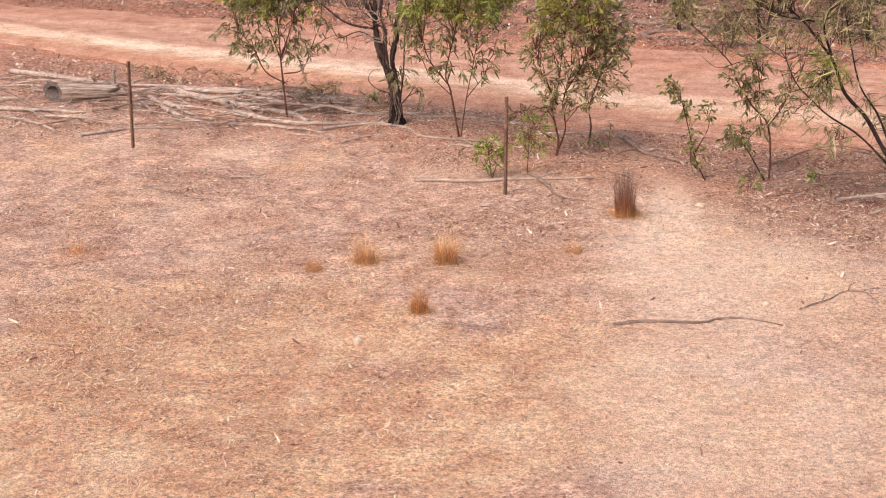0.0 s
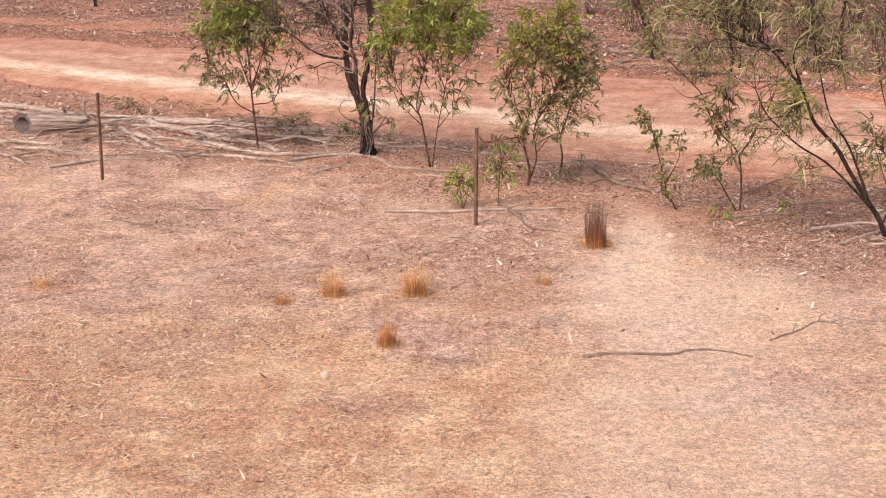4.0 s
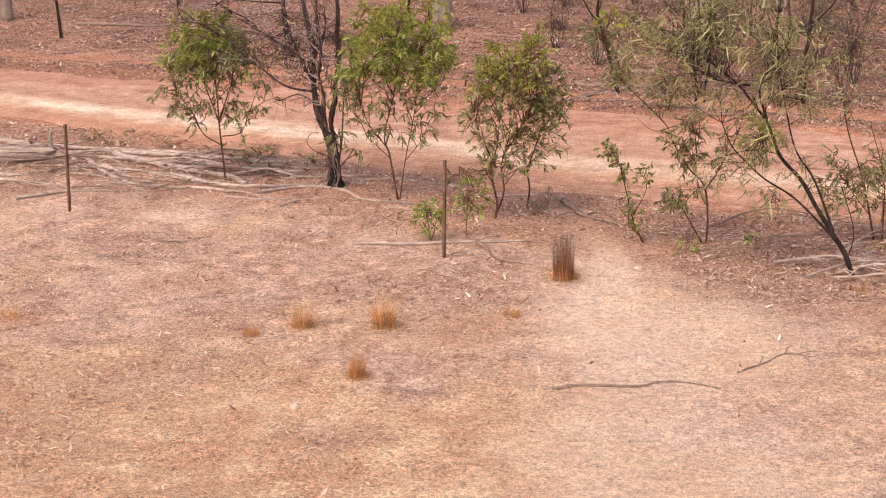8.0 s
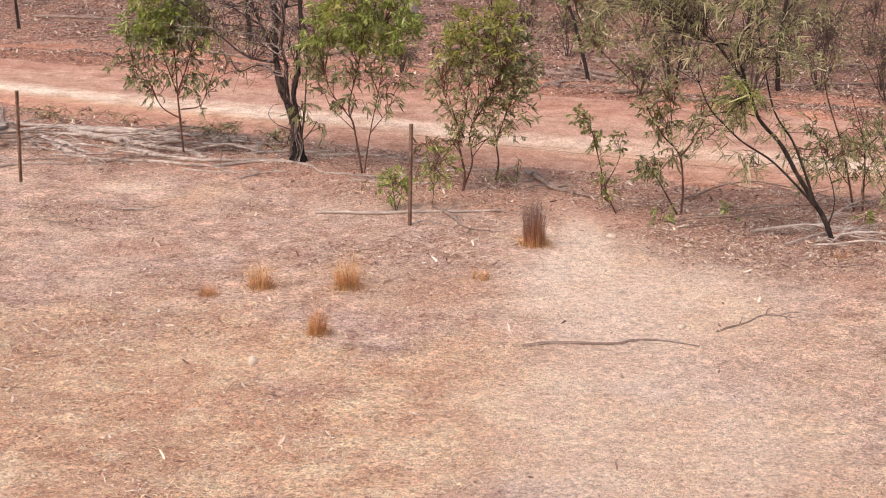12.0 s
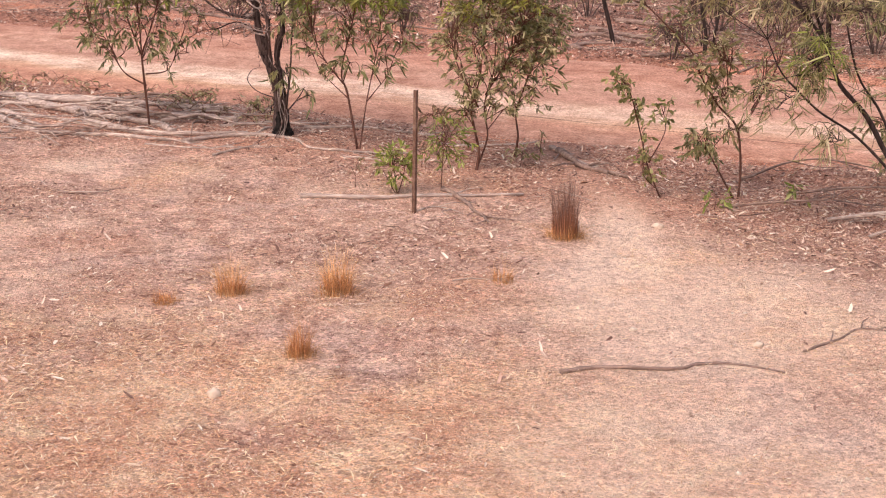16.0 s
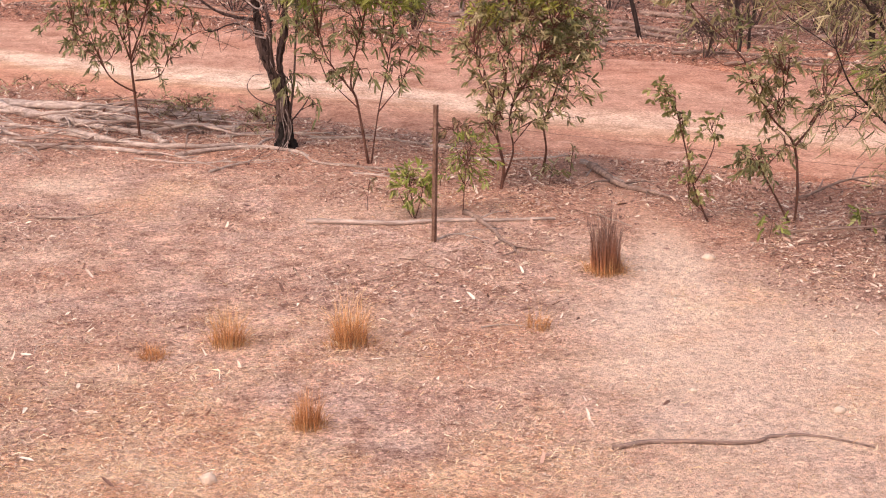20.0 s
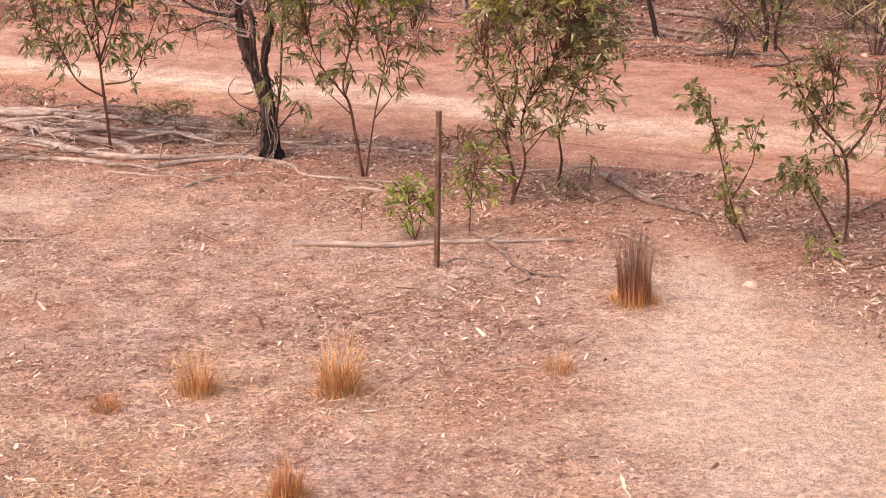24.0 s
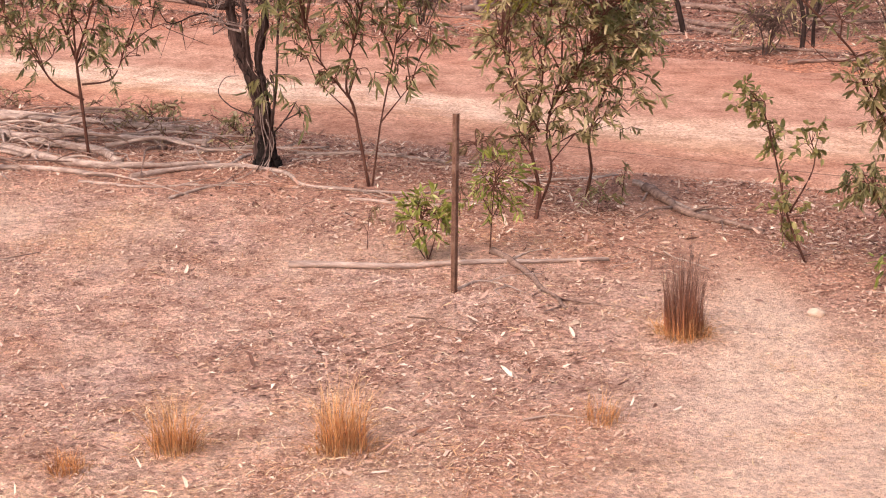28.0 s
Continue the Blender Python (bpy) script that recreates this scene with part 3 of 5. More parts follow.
def build_road():
    s = np.linspace(0, 1, 72)
    xs = np.r_[np.linspace(-300, -15, 40)[:-1], np.arange(-15, 13, 0.12), np.linspace(13, 300, 40)[1:]]
    X, S = np.meshgrid(xs, s)
    near, far = road_near(X), road_far(X)
    edge = 2.0 * (fbm(X, S * 2, 0.8, 91, 5) - 0.5) * (1 - smooth(0, 0.25, S) * (1 - smooth(0.75, 1, S)))
    Y = near - 0.25 + edge + (far - near + 0.5) * S
    ruts = -0.03 * np.exp(-((S - 0.3) / 0.06) ** 2) - 0.025 * np.exp(-((S - 0.58) / 0.06) ** 2)
    Z = 0.006 + 0.03 * np.sin(np.pi * S) + ruts + 0.02 * (fbm(X, Y, 1.1, 95) - 0.5)
    Z = np.where((S < 0.02) | (S > 0.98), -0.1, Z - 0.05 * (1 - smooth(0.0, 0.07, S) * (1 - smooth(0.93, 1.0, S))))
    n = len(xs)
    i, j = np.meshgrid(np.arange(len(s) - 1), np.arange(n - 1), indexing="ij")
    a = i * n + j
    g = Geo()
    g.add(np.stack([X, Y, Z], -1).reshape(-1, 3), np.stack([a, a + 1, a + n + 1, a + n], -1).reshape(-1, 4), np.stack([X, S], -1).reshape(-1, 2))
    tagged(part("road", g, M_ROAD, smooth=True, uv=True), "red dirt track with a pale worn wheel rut", "road", kind="structure")


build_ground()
build_road()


# ---- litter on the ground ----
def scatter(count, density, box=(-12.5, 11.5, -9.6, 27)):
    """Random places, kept in proportion to a density of 0 to 1."""
    x, y = rng.uniform(box[0], box[1], count), rng.uniform(box[2], box[3], count)
    keep = rng.random(count) < density(x, y)
    x, y = x[keep], y[keep]
    inside = (x > -4.7 - 0.25 * np.maximum(y + 9.4, 0)) & (x < 4.0 + 0.24 * np.maximum(y + 9.4, 0))
    return x[inside], y[inside]


def scraps(name, count, density, size, width, material, label, box):
    """Small dry fragments: four-cornered, folded, lying at all angles."""
    x, y = scatter(count, density, box)
    n = len(x)
    a = rng.uniform(0, 2 * math.pi, n)
    L = size * np.minimum(rng.lognormal(0, 0.42, n), 1.9)
    W = width * L * rng.uniform(0.5, 1.5, n)
    d = np.stack([np.cos(a), np.sin(a), rng.normal(0, 0.22, n)], 1)
    s = np.stack([-np.sin(a), np.cos(a), rng.normal(0, 0.35, n)], 1)
    c = np.stack([x, y, ground_z(x, y) + rng.uniform(0.004, 0.016, n)], 1)
    k = rng.uniform(-0.2, 0.2, n)[:, None]
    v = np.stack([c - d * L[:, None] / 2, c + s * W[:, None] / 2 + d * k * L[:, None], c + d * L[:, None] / 2, c - s * W[:, None] / 2 + d * k * L[:, None]], 1)
    v[:, 1::2, 2] += (rng.normal(0, 0.12, n) * L)[:, None]
    v[:, 1::2, :2] += (s * (rng.normal(0, 0.16, n) * L)[:, None])[:, None, :2]
    o = np.arange(n)[:, None] * 4
    g = Geo()
    g.add(v.reshape(-1, 3), np.concatenate([o + np.array([[0, 3, 1]]), o + np.array([[1, 3, 2]])]))
    tagged(part(name, g, material), label, "leaf litter", kind="stuff")


def flat_leaves(name, count, density, size, width, material, label, lift=0.006, curl=0.35):
    x, y = scatter(count, density)
    n = len(x)
    a = rng.uniform(0, 2 * math.pi, n)
    tilt = np.clip(rng.normal(0.05, 0.16, n), -0.1, 0.3)
    way = np.stack([np.cos(a), np.sin(a), tilt], 1)
    face = unit(np.stack([rng.normal(0, 0.3, n), rng.normal(0, 0.3, n), np.ones(n)], 1))
    L = size * np.clip(rng.lognormal(0, 0.35, n), 0.4, 1.7)
    base = np.stack([x, y, ground_z(x, y) + lift + rng.uniform(0, 0.012, n)], 1)
    g = Geo()
    blades(g, base, way, face, L, width * L * rng.uniform(0.7, 1.4, n), np.clip(rng.normal(0, curl, n), -0.6, 0.6))
    tagged(part(name, g, material), label, "leaf litter", kind="stuff")


def road_gap(x, y):
    e = (fbm(x, y, 1.3, 101) - 0.5) * 1.8
    return smooth(road_near(x) - 0.3, road_near(x) + 1.5, y + e) * (1 - smooth(road_far(x) - 0.4, road_far(x) + 0.1, y + e))


def litter_density(x, y):
    return np.clip(0.008 + 0.98 * soils(x, y)[2], 0, 1) * (1 - 0.93 * road_gap(x, y))


def field_density(x, y):
    red, gold, litter, pale = soils(x, y)
    near = road_near(x)
    return (0.12 + 0.4 * litter + 0.95 * smooth(0.36, 0.66, fbm(x, y, 1.7, 111, 5))) * (1 - 0.9 * pale) * (1 - 0.6 * road_gap(x, y)) * (1 - 0.3 * smooth(near - 4.2, near - 3.0, y) * (1 - smooth(near - 2.4, near - 1.6, y))) * (1 - smooth(8, 14, y) * 0.6)


def straw_density(x, y):
    red, gold, litter, pale = soils(x, y)
    return np.clip(0.12 + gold, 0, 1) * (1 - smooth(1, 3.5, y)) * (1 - 0.5 * pale)


flat_leaves("leaf_litter", 100000, litter_density, 0.075, 0.24, M_LITTER, "brown and tan fallen gum leaves and bark chips")
FIELD = (-8.5, 7.5, -9.6, 6.5)
scraps("leaf_scraps", 430000, lambda x, y: np.clip(1.4 * field_density(x, y), 0, 1), 0.019, 0.42, M_SCRAP, "small brown and cream leaf scraps on bare soil", FIELD)
scraps("woodland_scraps", 230000, lambda x, y: np.clip(litter_density(x, y) + 0.05, 0, 1) * smooth(road_far(x) - 0.3, road_far(x) + 0.5, y), 0.052, 0.38, M_WOOD_LITTER, "brown leaf and bark scraps on the woodland floor", (-12.5, 11.5, 6, 27))
scraps("verge_scraps", 80000, lambda x, y: np.clip(litter_density(x, y), 0, 1) * (1 - 0.8 * road_gap(x, y)) + 0.04 * road_gap(x, y), 0.045, 0.35, M_LITTER, "brown and pale leaf scraps along the track edge", (-9.5, 8, -2, 13))
scraps("verge_leaves", 110000, lambda x, y: np.clip(1.3 * soils(x, y)[2], 0, 1) * (1 - road_gap(x, y)), 0.046, 0.27, M_LITTER, "tan and brown fallen gum leaves under the saplings", (-9, 8, -2.5, 9))
scraps("road_grit", 90000, lambda x, y: road_gap(x, y) * smooth(0.35, 0.65, fbm(x, y, 1.9, 181)), 0.024, 0.45, M_SCRAP, "small pale chips and grit on the dirt track", (-10.5, 9, 1.5, 17))
flat_leaves("leaf_litter_field", 15000, field_density, 0.046, 0.22, M_SCRAP, "small brown fallen leaves on bare soil")
flat_leaves("bleached_leaf_litter", 11000, lambda x, y: 0.25 * field_density(x, y) + 0.25 * litter_density(x, y), 0.066, 0.24, M_PALE_LEAF, "bleached cream gum leaves lying on the soil", 0.012)
scraps("dry_straw", 280000, straw_density, 0.068, 0.05, M_STRAW, "golden dry grass straw lying flat on soil", FIELD)
scraps("flattened_grass", 260000, lambda x, y: 0.8 * spots(x, y), 0.045, 0.06, M_RUST, "flattened rusty dead grass in loose patches on soil", FIELD)


def build_twigs(name, count, density, size, label):
    x, y = scatter(count, density)
    g = Geo()
    for px, py in zip(x, y):
        L = size * min(rng.lognormal(0, 0.5), 2.0)
        a = rng.uniform(0, 2 * math.pi)
        d = np.array([math.cos(a), math.sin(a), 0])
        k = rng.normal(0, 0.16) * L
        side = np.array([-d[1], d[0], 0])
        p = np.array([px, py, 0]) + np.outer([-0.5, -0.2, 0.1, 0.5], d) * L + np.outer([0, 0.9, 0.3, 1.0], side) * k
        p[:, 2] = ground_z(p[:, 0], p[:, 1]) + 0.008 + rng.uniform(0, 0.03)
        r = rng.uniform(0.002, 0.0055) * (L / size) ** 0.5
        tube(g, p, r, r * 0.5, 4)
    tagged(part(name, g, M_TWIG), label, "twig litter", kind="stuff")


build_twigs("twig_litter", 6500, lambda x, y: np.maximum(litter_density(x, y) - 0.05, 0) * 0.85, 0.28, "thin grey-brown fallen twigs among leaf litter")


build_twigs("woodland_sticks", 2200, lambda x, y: smooth(road_far(x) - 0.2, road_far(x) + 0.6, y), 0.75, "grey-brown dead sticks strewn over the woodland floor")


def build_pebbles():
    x, y = scatter(5000, lambda x, y: 0.25 + 0.3 * soils(x, y)[3] + 0.3 * road_gap(x, y), (-8, 8, -9.6, 13))
    ico = bmesh.new()
    bmesh.ops.create_icosphere(ico, subdivisions=1, radius=1)
    v0 = np.array([v.co[:] for v in ico.verts])
    f0 = np.array([[v.index for v in f.verts] for f in ico.faces])
    ico.free()
    g = Geo()
    for px, py in zip(x, y):
        r = 0.009 * rng.lognormal(0, 0.45)
        v = v0 * rng.uniform(0.7, 1.3, v0.shape) * np.array([1, 1, 0.6]) * r
        g.add(v + [px, py, ground_z(px, py) + r * 0.25], f0)
    tagged(part("pebbles", g, M_STONE), "small pale pebbles scattered on the soil", "pebbles", kind="stuff")


build_pebbles()


def stone(place, size, seed):
    r = np.random.default_rng(seed)
    bm = bmesh.new()
    bmesh.ops.create_icosphere(bm, subdivisions=3, radius=1)
    for v in bm.verts:
        k = 1 + 0.22 * noise.noise(v.co * 1.4 + Vector((seed, 0, 0))) + 0.07 * noise.noise(v.co * 5)
        v.co = Vector((v.co.x * size[0], v.co.y * size[1], v.co.z * size[2])) * k
    me = bpy.data.meshes.new("stone")
    bm.to_mesh(me)
    bm.free()
    me.materials.append(M_STONE)
    me.polygons.foreach_set("use_smooth", np.full(len(me.polygons), True))
    ob = new("stone", me)
    ob.matrix_world = pose(*place, ground_z(*place) + size[2] * 0.45, 0, 0, r.uniform(0, 360))
    tagged(ob, "pale rounded stone lying on bare soil", "stone", "loose stones")


for k, (p, s) in enumerate([((-1.40, -5.64), (0.055, 0.045, 0.045)), ((2.51, -0.53), (0.06, 0.045, 0.035)), ((2.35, 3.75), (0.05, 0.04, 0.03)),
                            ((-7.4, 1.2), (0.06, 0.05, 0.04)), ((2.9, -4.35), (0.05, 0.04, 0.03)), ((5.9, 10.4), (0.055, 0.045, 0.04)), ((-6.31, 5.4), (0.07, 0.06, 0.05))]):
    stone(p, s, k + 3)


# ---- fence ----
def build_post(place, height, lean):
    ob = thing("fence_post", (*place, ground_z(*place) - 0.02), "rusty brown steel star picket standing in the soil", "fence post", "fence posts", 35)
    g = Geo()
    w, t = 0.027, 0.0042
    prof = []
    for k in range(3):
        a = radians(120 * k)
        d, e = np.array([math.cos(a), math.sin(a), 0]), np.array([-math.sin(a), math.cos(a), 0])
        b = radians(120 * k + 60)
        prof += [d * w - e * t * 0.7, d * w + e * t * 0.7, np.array([math.cos(b), math.sin(b), 0]) * t * 1.6]
    lo, n = np.array(prof), len(prof)
    hi = lo + np.array([lean[0], lean[1], height])
    i = np.arange(n)
    top = np.vstack([lo, hi, [[lean[0], lean[1], height]]])
    g.add(top, [np.stack([i, (i + 1) % n, (i + 1) % n + n, i + n], 1), np.stack([i + n, (i + 1) % n + n, np.full(n, 2 * n)], 1)])
    picket = part("picket", g, M_STEEL, ob)
    for h in (0.45, 0.80, 1.15):
        c = Geo()
        a = np.linspace(0, 2 * math.pi, 13)
        k = h / height
        tube(c, np.stack([0.03 * np.cos(a) + lean[0] * k, 0.03 * np.sin(a) + lean[1] * k, h + 0.01 * np.sin(a)], 1), 0.002, 0.002, 5)
        part("wire_tie", c, M_STEEL, picket, "thin twisted wire tie")
    return ob


build_post((-5.52, 2.47), 1.32, (0.01, 0.0))
build_post((0.0, 0.0), 1.33, (0.036, 0.02))


def build_wire(a, b, sag):
    t = np.linspace(0, 1, 24)[:, None]
    p = np.array(a) * (1 - t) + np.array(b) * t
    p[:, 2] -= sag * 4 * t[:, 0] * (1 - t[:, 0])
    g = Geo()
    tube(g, p, 0.0018, 0.0018, 4)
    tagged(part("fence_wire", g, M_STEEL), "thin rusty fence wire strung from a steel picket", "fence wire", "fence wires")


build_wire((0.04, 0.0, 1.18), (6.3, -2.7, 1.10), 0.03)
build_wire((0.02, 0.0, 0.70), (6.3, -2.7, 0.64), 0.04)
build_wire((-5.51, 2.47, 0.66), (0.02, 0.0, 0.70), 0.06)


# ---- fallen wood ----
def fallen(name, points, r0, r1, material, label, category, group, twigs=0, sink=0.3, sides=8, heights=None):
    """A fallen limb on the ground, with side twigs; points are places on the ground."""
    x0, y0 = points[0]
    ob = thing(name, (x0, y0, 0), label, category, group)
    xy = np.asarray(points, float) - [x0, y0]
    hs = np.zeros(len(xy)) if heights is None else np.asarray(heights)
    line = spline(np.column_stack([xy, hs]), max(10, 5 * len(points)))
    n = len(line)
    rad = np.linspace(r0, r1, n)
    line[:, 2] += ground_z(line[:, 0] + x0, line[:, 1] + y0) + rad * (1 - sink)
    kink = spline(rng.normal(0, 0.008 + r0 * 0.28, (max(4, len(points) + 2), 3)) * [1, 1, 0.3], n)
    kink[:, 2] = np.abs(kink[:, 2])
    line[1:-1] += kink[1:-1]
    g = Geo()
    tube(g, line, r0, r1, sides, 0.1)
    limb = part("limb", g, material, ob, smooth=True)
    for k in range(twigs):
        i = rng.integers(2, n - 1)
        d = unit(line[min(i + 1, n - 1)] - line[i - 1])
        a = rng.choice([-1, 1]) * rng.uniform(0.4, 1.0)
        d = np.array([d[0] * math.cos(a) - d[1] * math.sin(a), d[0] * math.sin(a) + d[1] * math.cos(a), rng.uniform(-0.02, 0.1)])
        L = rng.uniform(0.2, 0.65)
        p = spline([line[i], line[i] + d * L * 0.5 + rng.normal(0, 0.03, 3), line[i] + d * L], 7)
        p[:, 2] = np.maximum(p[:, 2], ground_z(p[:, 0] + x0, p[:, 1] + y0) + 0.006)
        t = Geo()
        tube(t, p, rad[i] * 0.45 + 0.003, 0.003, 5, 0.05)
        part("side_twig", t, material, limb, smooth=True)
    return ob


def hollow_log():
    ob = thing("hollow_log", (-7.54, 5.62, 0), "thick weathered grey hollow log with a charred end", "log", turn=8)
    n, sides, r = 18, 22, 0.185
    t = np.linspace(0, 1, n)
    ang = np.arange(sides) * 2 * math.pi / sides
    wave = 1 + 0.06 * np.sin(3 * ang + 1) + 0.05 * np.sin(7 * ang) + 0.03 * np.sin(11 * ang)
    rr = (r * (1 - 0.42 * t))[:, None] * wave[None] * (1 + 0.025 * rng.normal(size=(n, sides)))
    outer = np.stack([np.broadcast_to(0.98 * t[:, None] * (1 + 0.12 * np.sin(5 * ang + 2) * t[:, None]), rr.shape), rr * np.cos(ang), r * 0.85 + rr * np.sin(ang)], -1)
    outer[..., 0] += (-0.95 * outer[..., 1] + 0.006 * rng.normal(size=(1, sides))) * (1 - t[:, None]) ** 2
    i, j = np.meshgrid(np.arange(n - 1), np.arange(sides), indexing="ij")
    q = np.stack([i * sides + j, (i + 1) * sides + j, (i + 1) * sides + (j + 1) % sides, i * sides + (j + 1) % sides], -1).reshape(-1, 4)
    j = np.arange(sides)
    k = (j + 1) % sides
    g = Geo()
    far = np.vstack([outer.reshape(-1, 3), [[0.93, 0, r * 0.6]]])
    g.add(far, [q, np.stack([j + (n - 1) * sides, np.full(sides, n * sides), k + (n - 1) * sides], -1)])
    bark = part("log_bark", g, M_LOG, ob, smooth=True)
    e = Geo()
    mid = np.array([0, 0, r * 0.85])
    inner = (outer[0] - mid) * 0.62 + mid
    rim = np.vstack([outer[0], inner + [0.01, 0, 0], (inner - mid) * 0.8 + mid + [0.45, 0, 0], [mid + [0.5, 0, 0]]])
    e.add(rim, [np.stack([j, k, k + sides, j + sides], -1), np.stack([j + sides, k + sides, k + 2 * sides, j + 2 * sides], -1), np.stack([j + 2 * sides, k + 2 * sides, np.full(sides, 3 * sides)], -1)])
    part("log_end", e, M_LOGEND, ob, "dark charred hollow log end")
    for z, y in ((0.31, -0.05), (0.28, -0.10), (0.24, -0.14), (0.18, -0.165), (0.12, -0.175), (0.34, 0.01), (0.335, 0.06)):
        c = Geo()
        tube(c, spline([(0.3, y, z), (0.58, y * 1.0, z - 0.02), (0.9, y * 0.78, z * 0.82)], 9), 0.014, 0.006, 5, 0.15, 1, 0.5)
        part("bark_ridge", c, M_LOG, bark)


hollow_log()
PILE = "fallen branches in the pile"
GREY = "long weathered grey fallen branch lying in a pile"
for pts, r0, r1, tw in [
    ([(-8.93, 8.0), (-7.79, 7.32), (-6.67, 6.9), (-5.63, 6.58), (-4.72, 6.4), (-3.19, 5.62)], 0.05, 0.022, 9),
    ([(-5.61, 6.27), (-5.03, 5.71), (-4.3, 5.12), (-3.48, 4.61), (-3.14, 4.14)], 0.062, 0.035, 7),
    ([(-5.51, 6.4), (-4.68, 6.18), (-3.73, 5.88), (-2.61, 5.42)], 0.045, 0.025, 5),
    ([(-6.0, 5.88), (-5.43, 4.76), (-4.81, 4.06), (-4.1, 3.87), (-3.1, 3.54)], 0.042, 0.022, 8),
    ([(-6.51, 3.27), (-5.85, 3.64), (-5.07, 3.72)], 0.03, 0.012, 3),
    ([(-8.9, 5.05), (-8.23, 4.95), (-7.57, 4.83), (-6.8, 4.75)], 0.045, 0.025, 3),
    ([(-8.7, 4.8), (-8.09, 4.47), (-7.44, 4.05), (-6.89, 3.52)], 0.035, 0.015, 3),
    ([(-5.64, 5.33), (-4.95, 4.56)], 0.05, 0.02, 2),
    ([(-6.4, 6.2), (-5.9, 5.2), (-5.6, 4.7)], 0.035, 0.015, 3),
    ([(-7.2, 6.9), (-6.3, 5.5), (-5.9, 4.9)], 0.04, 0.015, 3),
    ([(-6.6, 6.3), (-5.2, 5.9), (-4.2, 5.7)], 0.035, 0.02, 3),
    ([(-6.1, 5.4), (-5.2, 5.2), (-4.5, 4.7), (-3.9, 4.3)], 0.03, 0.015, 4),
    ([(-4.4, 4.7), (-3.6, 4.1), (-2.9, 3.9), (-2.2, 4.1)], 0.045, 0.02, 4),
    ([(-4.2, 5.6), (-3.2, 5.1), (-2.4, 4.95)], 0.05, 0.025, 3),
    ([(-9.6, 6.2), (-8.8, 5.9), (-8.0, 5.75)], 0.04, 0.02, 2),
]:
    fallen("fallen_branch", pts, r0, r1, M_DEADWOOD, GREY, "branch", PILE, tw, 0.08)
for pts, r0, r1, tw in [
    ([(-2.94, 3.47), (-2.52, 3.8), (-1.96, 3.91), (-1.57, 3.67), (-1.22, 3.13), (-0.5, 2.91), (0.0, 3.01)], 0.03, 0.01, 5),
    ([(-2.47, 2.73), (-2.14, 3.25), (-2.05, 3.35)], 0.016, 0.006, 4),
    ([(-2.12, 3.91), (-1.98, 4.42), (-1.84, 4.6)], 0.02, 0.01, 2),
    ([(-1.5, 4.5), (-0.8, 4.35), (-0.2, 4.0), (0.3, 3.7)], 0.022, 0.01, 5),
    ([(-0.9, 2.7), (-0.3, 2.55), (0.4, 2.6)], 0.016, 0.007, 4),
    ([(-2.6, 4.5), (-1.9, 4.75), (-1.2, 4.65)], 0.022, 0.01, 4),
    ([(0.2, 3.4), (0.9, 3.2), (1.5, 3.35)], 0.018, 0.008, 4),
    ([(-3.4, 3.4), (-2.8, 3.15), (-2.3, 3.3)], 0.016, 0.007, 3),
]:
    fallen("fallen_branch", pts, r0, r1, M_DEADWOOD, "thin grey fallen branch lying in leaf litter", "branch", "loose branches", tw)
rs = np.random.default_rng(77)
for k in range(66):
    px = rs.uniform(-8.8, -2.6)
    py = 5.6 - 0.28 * (px + 6.0) + rs.normal(0, 0.85)
    a, L = radians(rs.normal(-25, 32)), rs.uniform(0.6, 1.9)
    q = [(px + f * L * math.cos(a) + rs.normal(0, 0.05), py + f * L * math.sin(a) + rs.normal(0, 0.05)) for f in (-0.5, -0.15, 0.2, 0.5)]
    fallen("fallen_stick", q, rs.uniform(0.009, 0.03), 0.005, M_DEADWOOD if k % 2 else M_DEADWOOD_DARK, "thin weathered stick lying in a branch pile", "branch", "sticks in the pile", 2, 0.1, 6, [0.02, rs.uniform(0.02, 0.12), rs.uniform(0.02, 0.14), 0.03])
fallen("fallen_pole", [(-1.25, 0.66), (-0.5, 0.59), (0.03, 0.70), (1.19, 0.79)], 0.027, 0.016, M_DEADWOOD, "long straight grey dead pole lying behind a post", "branch", "", 1, 0.05)
fallen("fallen_branch", [(0.30, 1.01), (0.54, 0.47), (0.66, -0.05), (0.78, -0.43)], 0.028, 0.012, M_DEADWOOD_DARK, "forked brown stick lying across the soil", "branch", "loose branches", 3)
fallen("fallen_branch", [(0.03, 0.08), (0.24, 0.26), (0.52, -0.05)], 0.012, 0.005, M_DEADWOOD, "thin pale curved twig on bare soil", "branch", "loose branches", 2)
fallen("fallen_branch", [(1.23, -5.08), (1.62, -4.95), (2.15, -4.94), (2.34, -4.83), (2.58, -4.79), (2.99, -5.04)], 0.019, 0.008, M_DEADWOOD_DARK, "long crooked brown stick lying on bare soil", "branch", "loose branches")
fallen("fallen_branch", [(3.24, -4.52), (3.56, -4.18), (3.85, -3.89), (4.17, -3.98)], 0.012, 0.005, M_DEADWOOD_DARK, "forked thin twig lying on bare soil", "branch", "loose branches", 4)
fallen("fallen_branch", [(1.69, 2.89), (1.89, 2.49), (1.95, 2.2), (2.51, 1.62)], 0.045, 0.02, M_DEADWOOD_DARK, "dark brown fallen branch in leaf litter", "branch", "loose branches", 4)
fallen("fallen_branch", [(1.60, 3.05), (1.77, 2.79), (2.09, 2.2)], 0.03, 0.012, M_DEADWOOD, "grey fallen branch in leaf litter", "branch", "loose branches", 2)
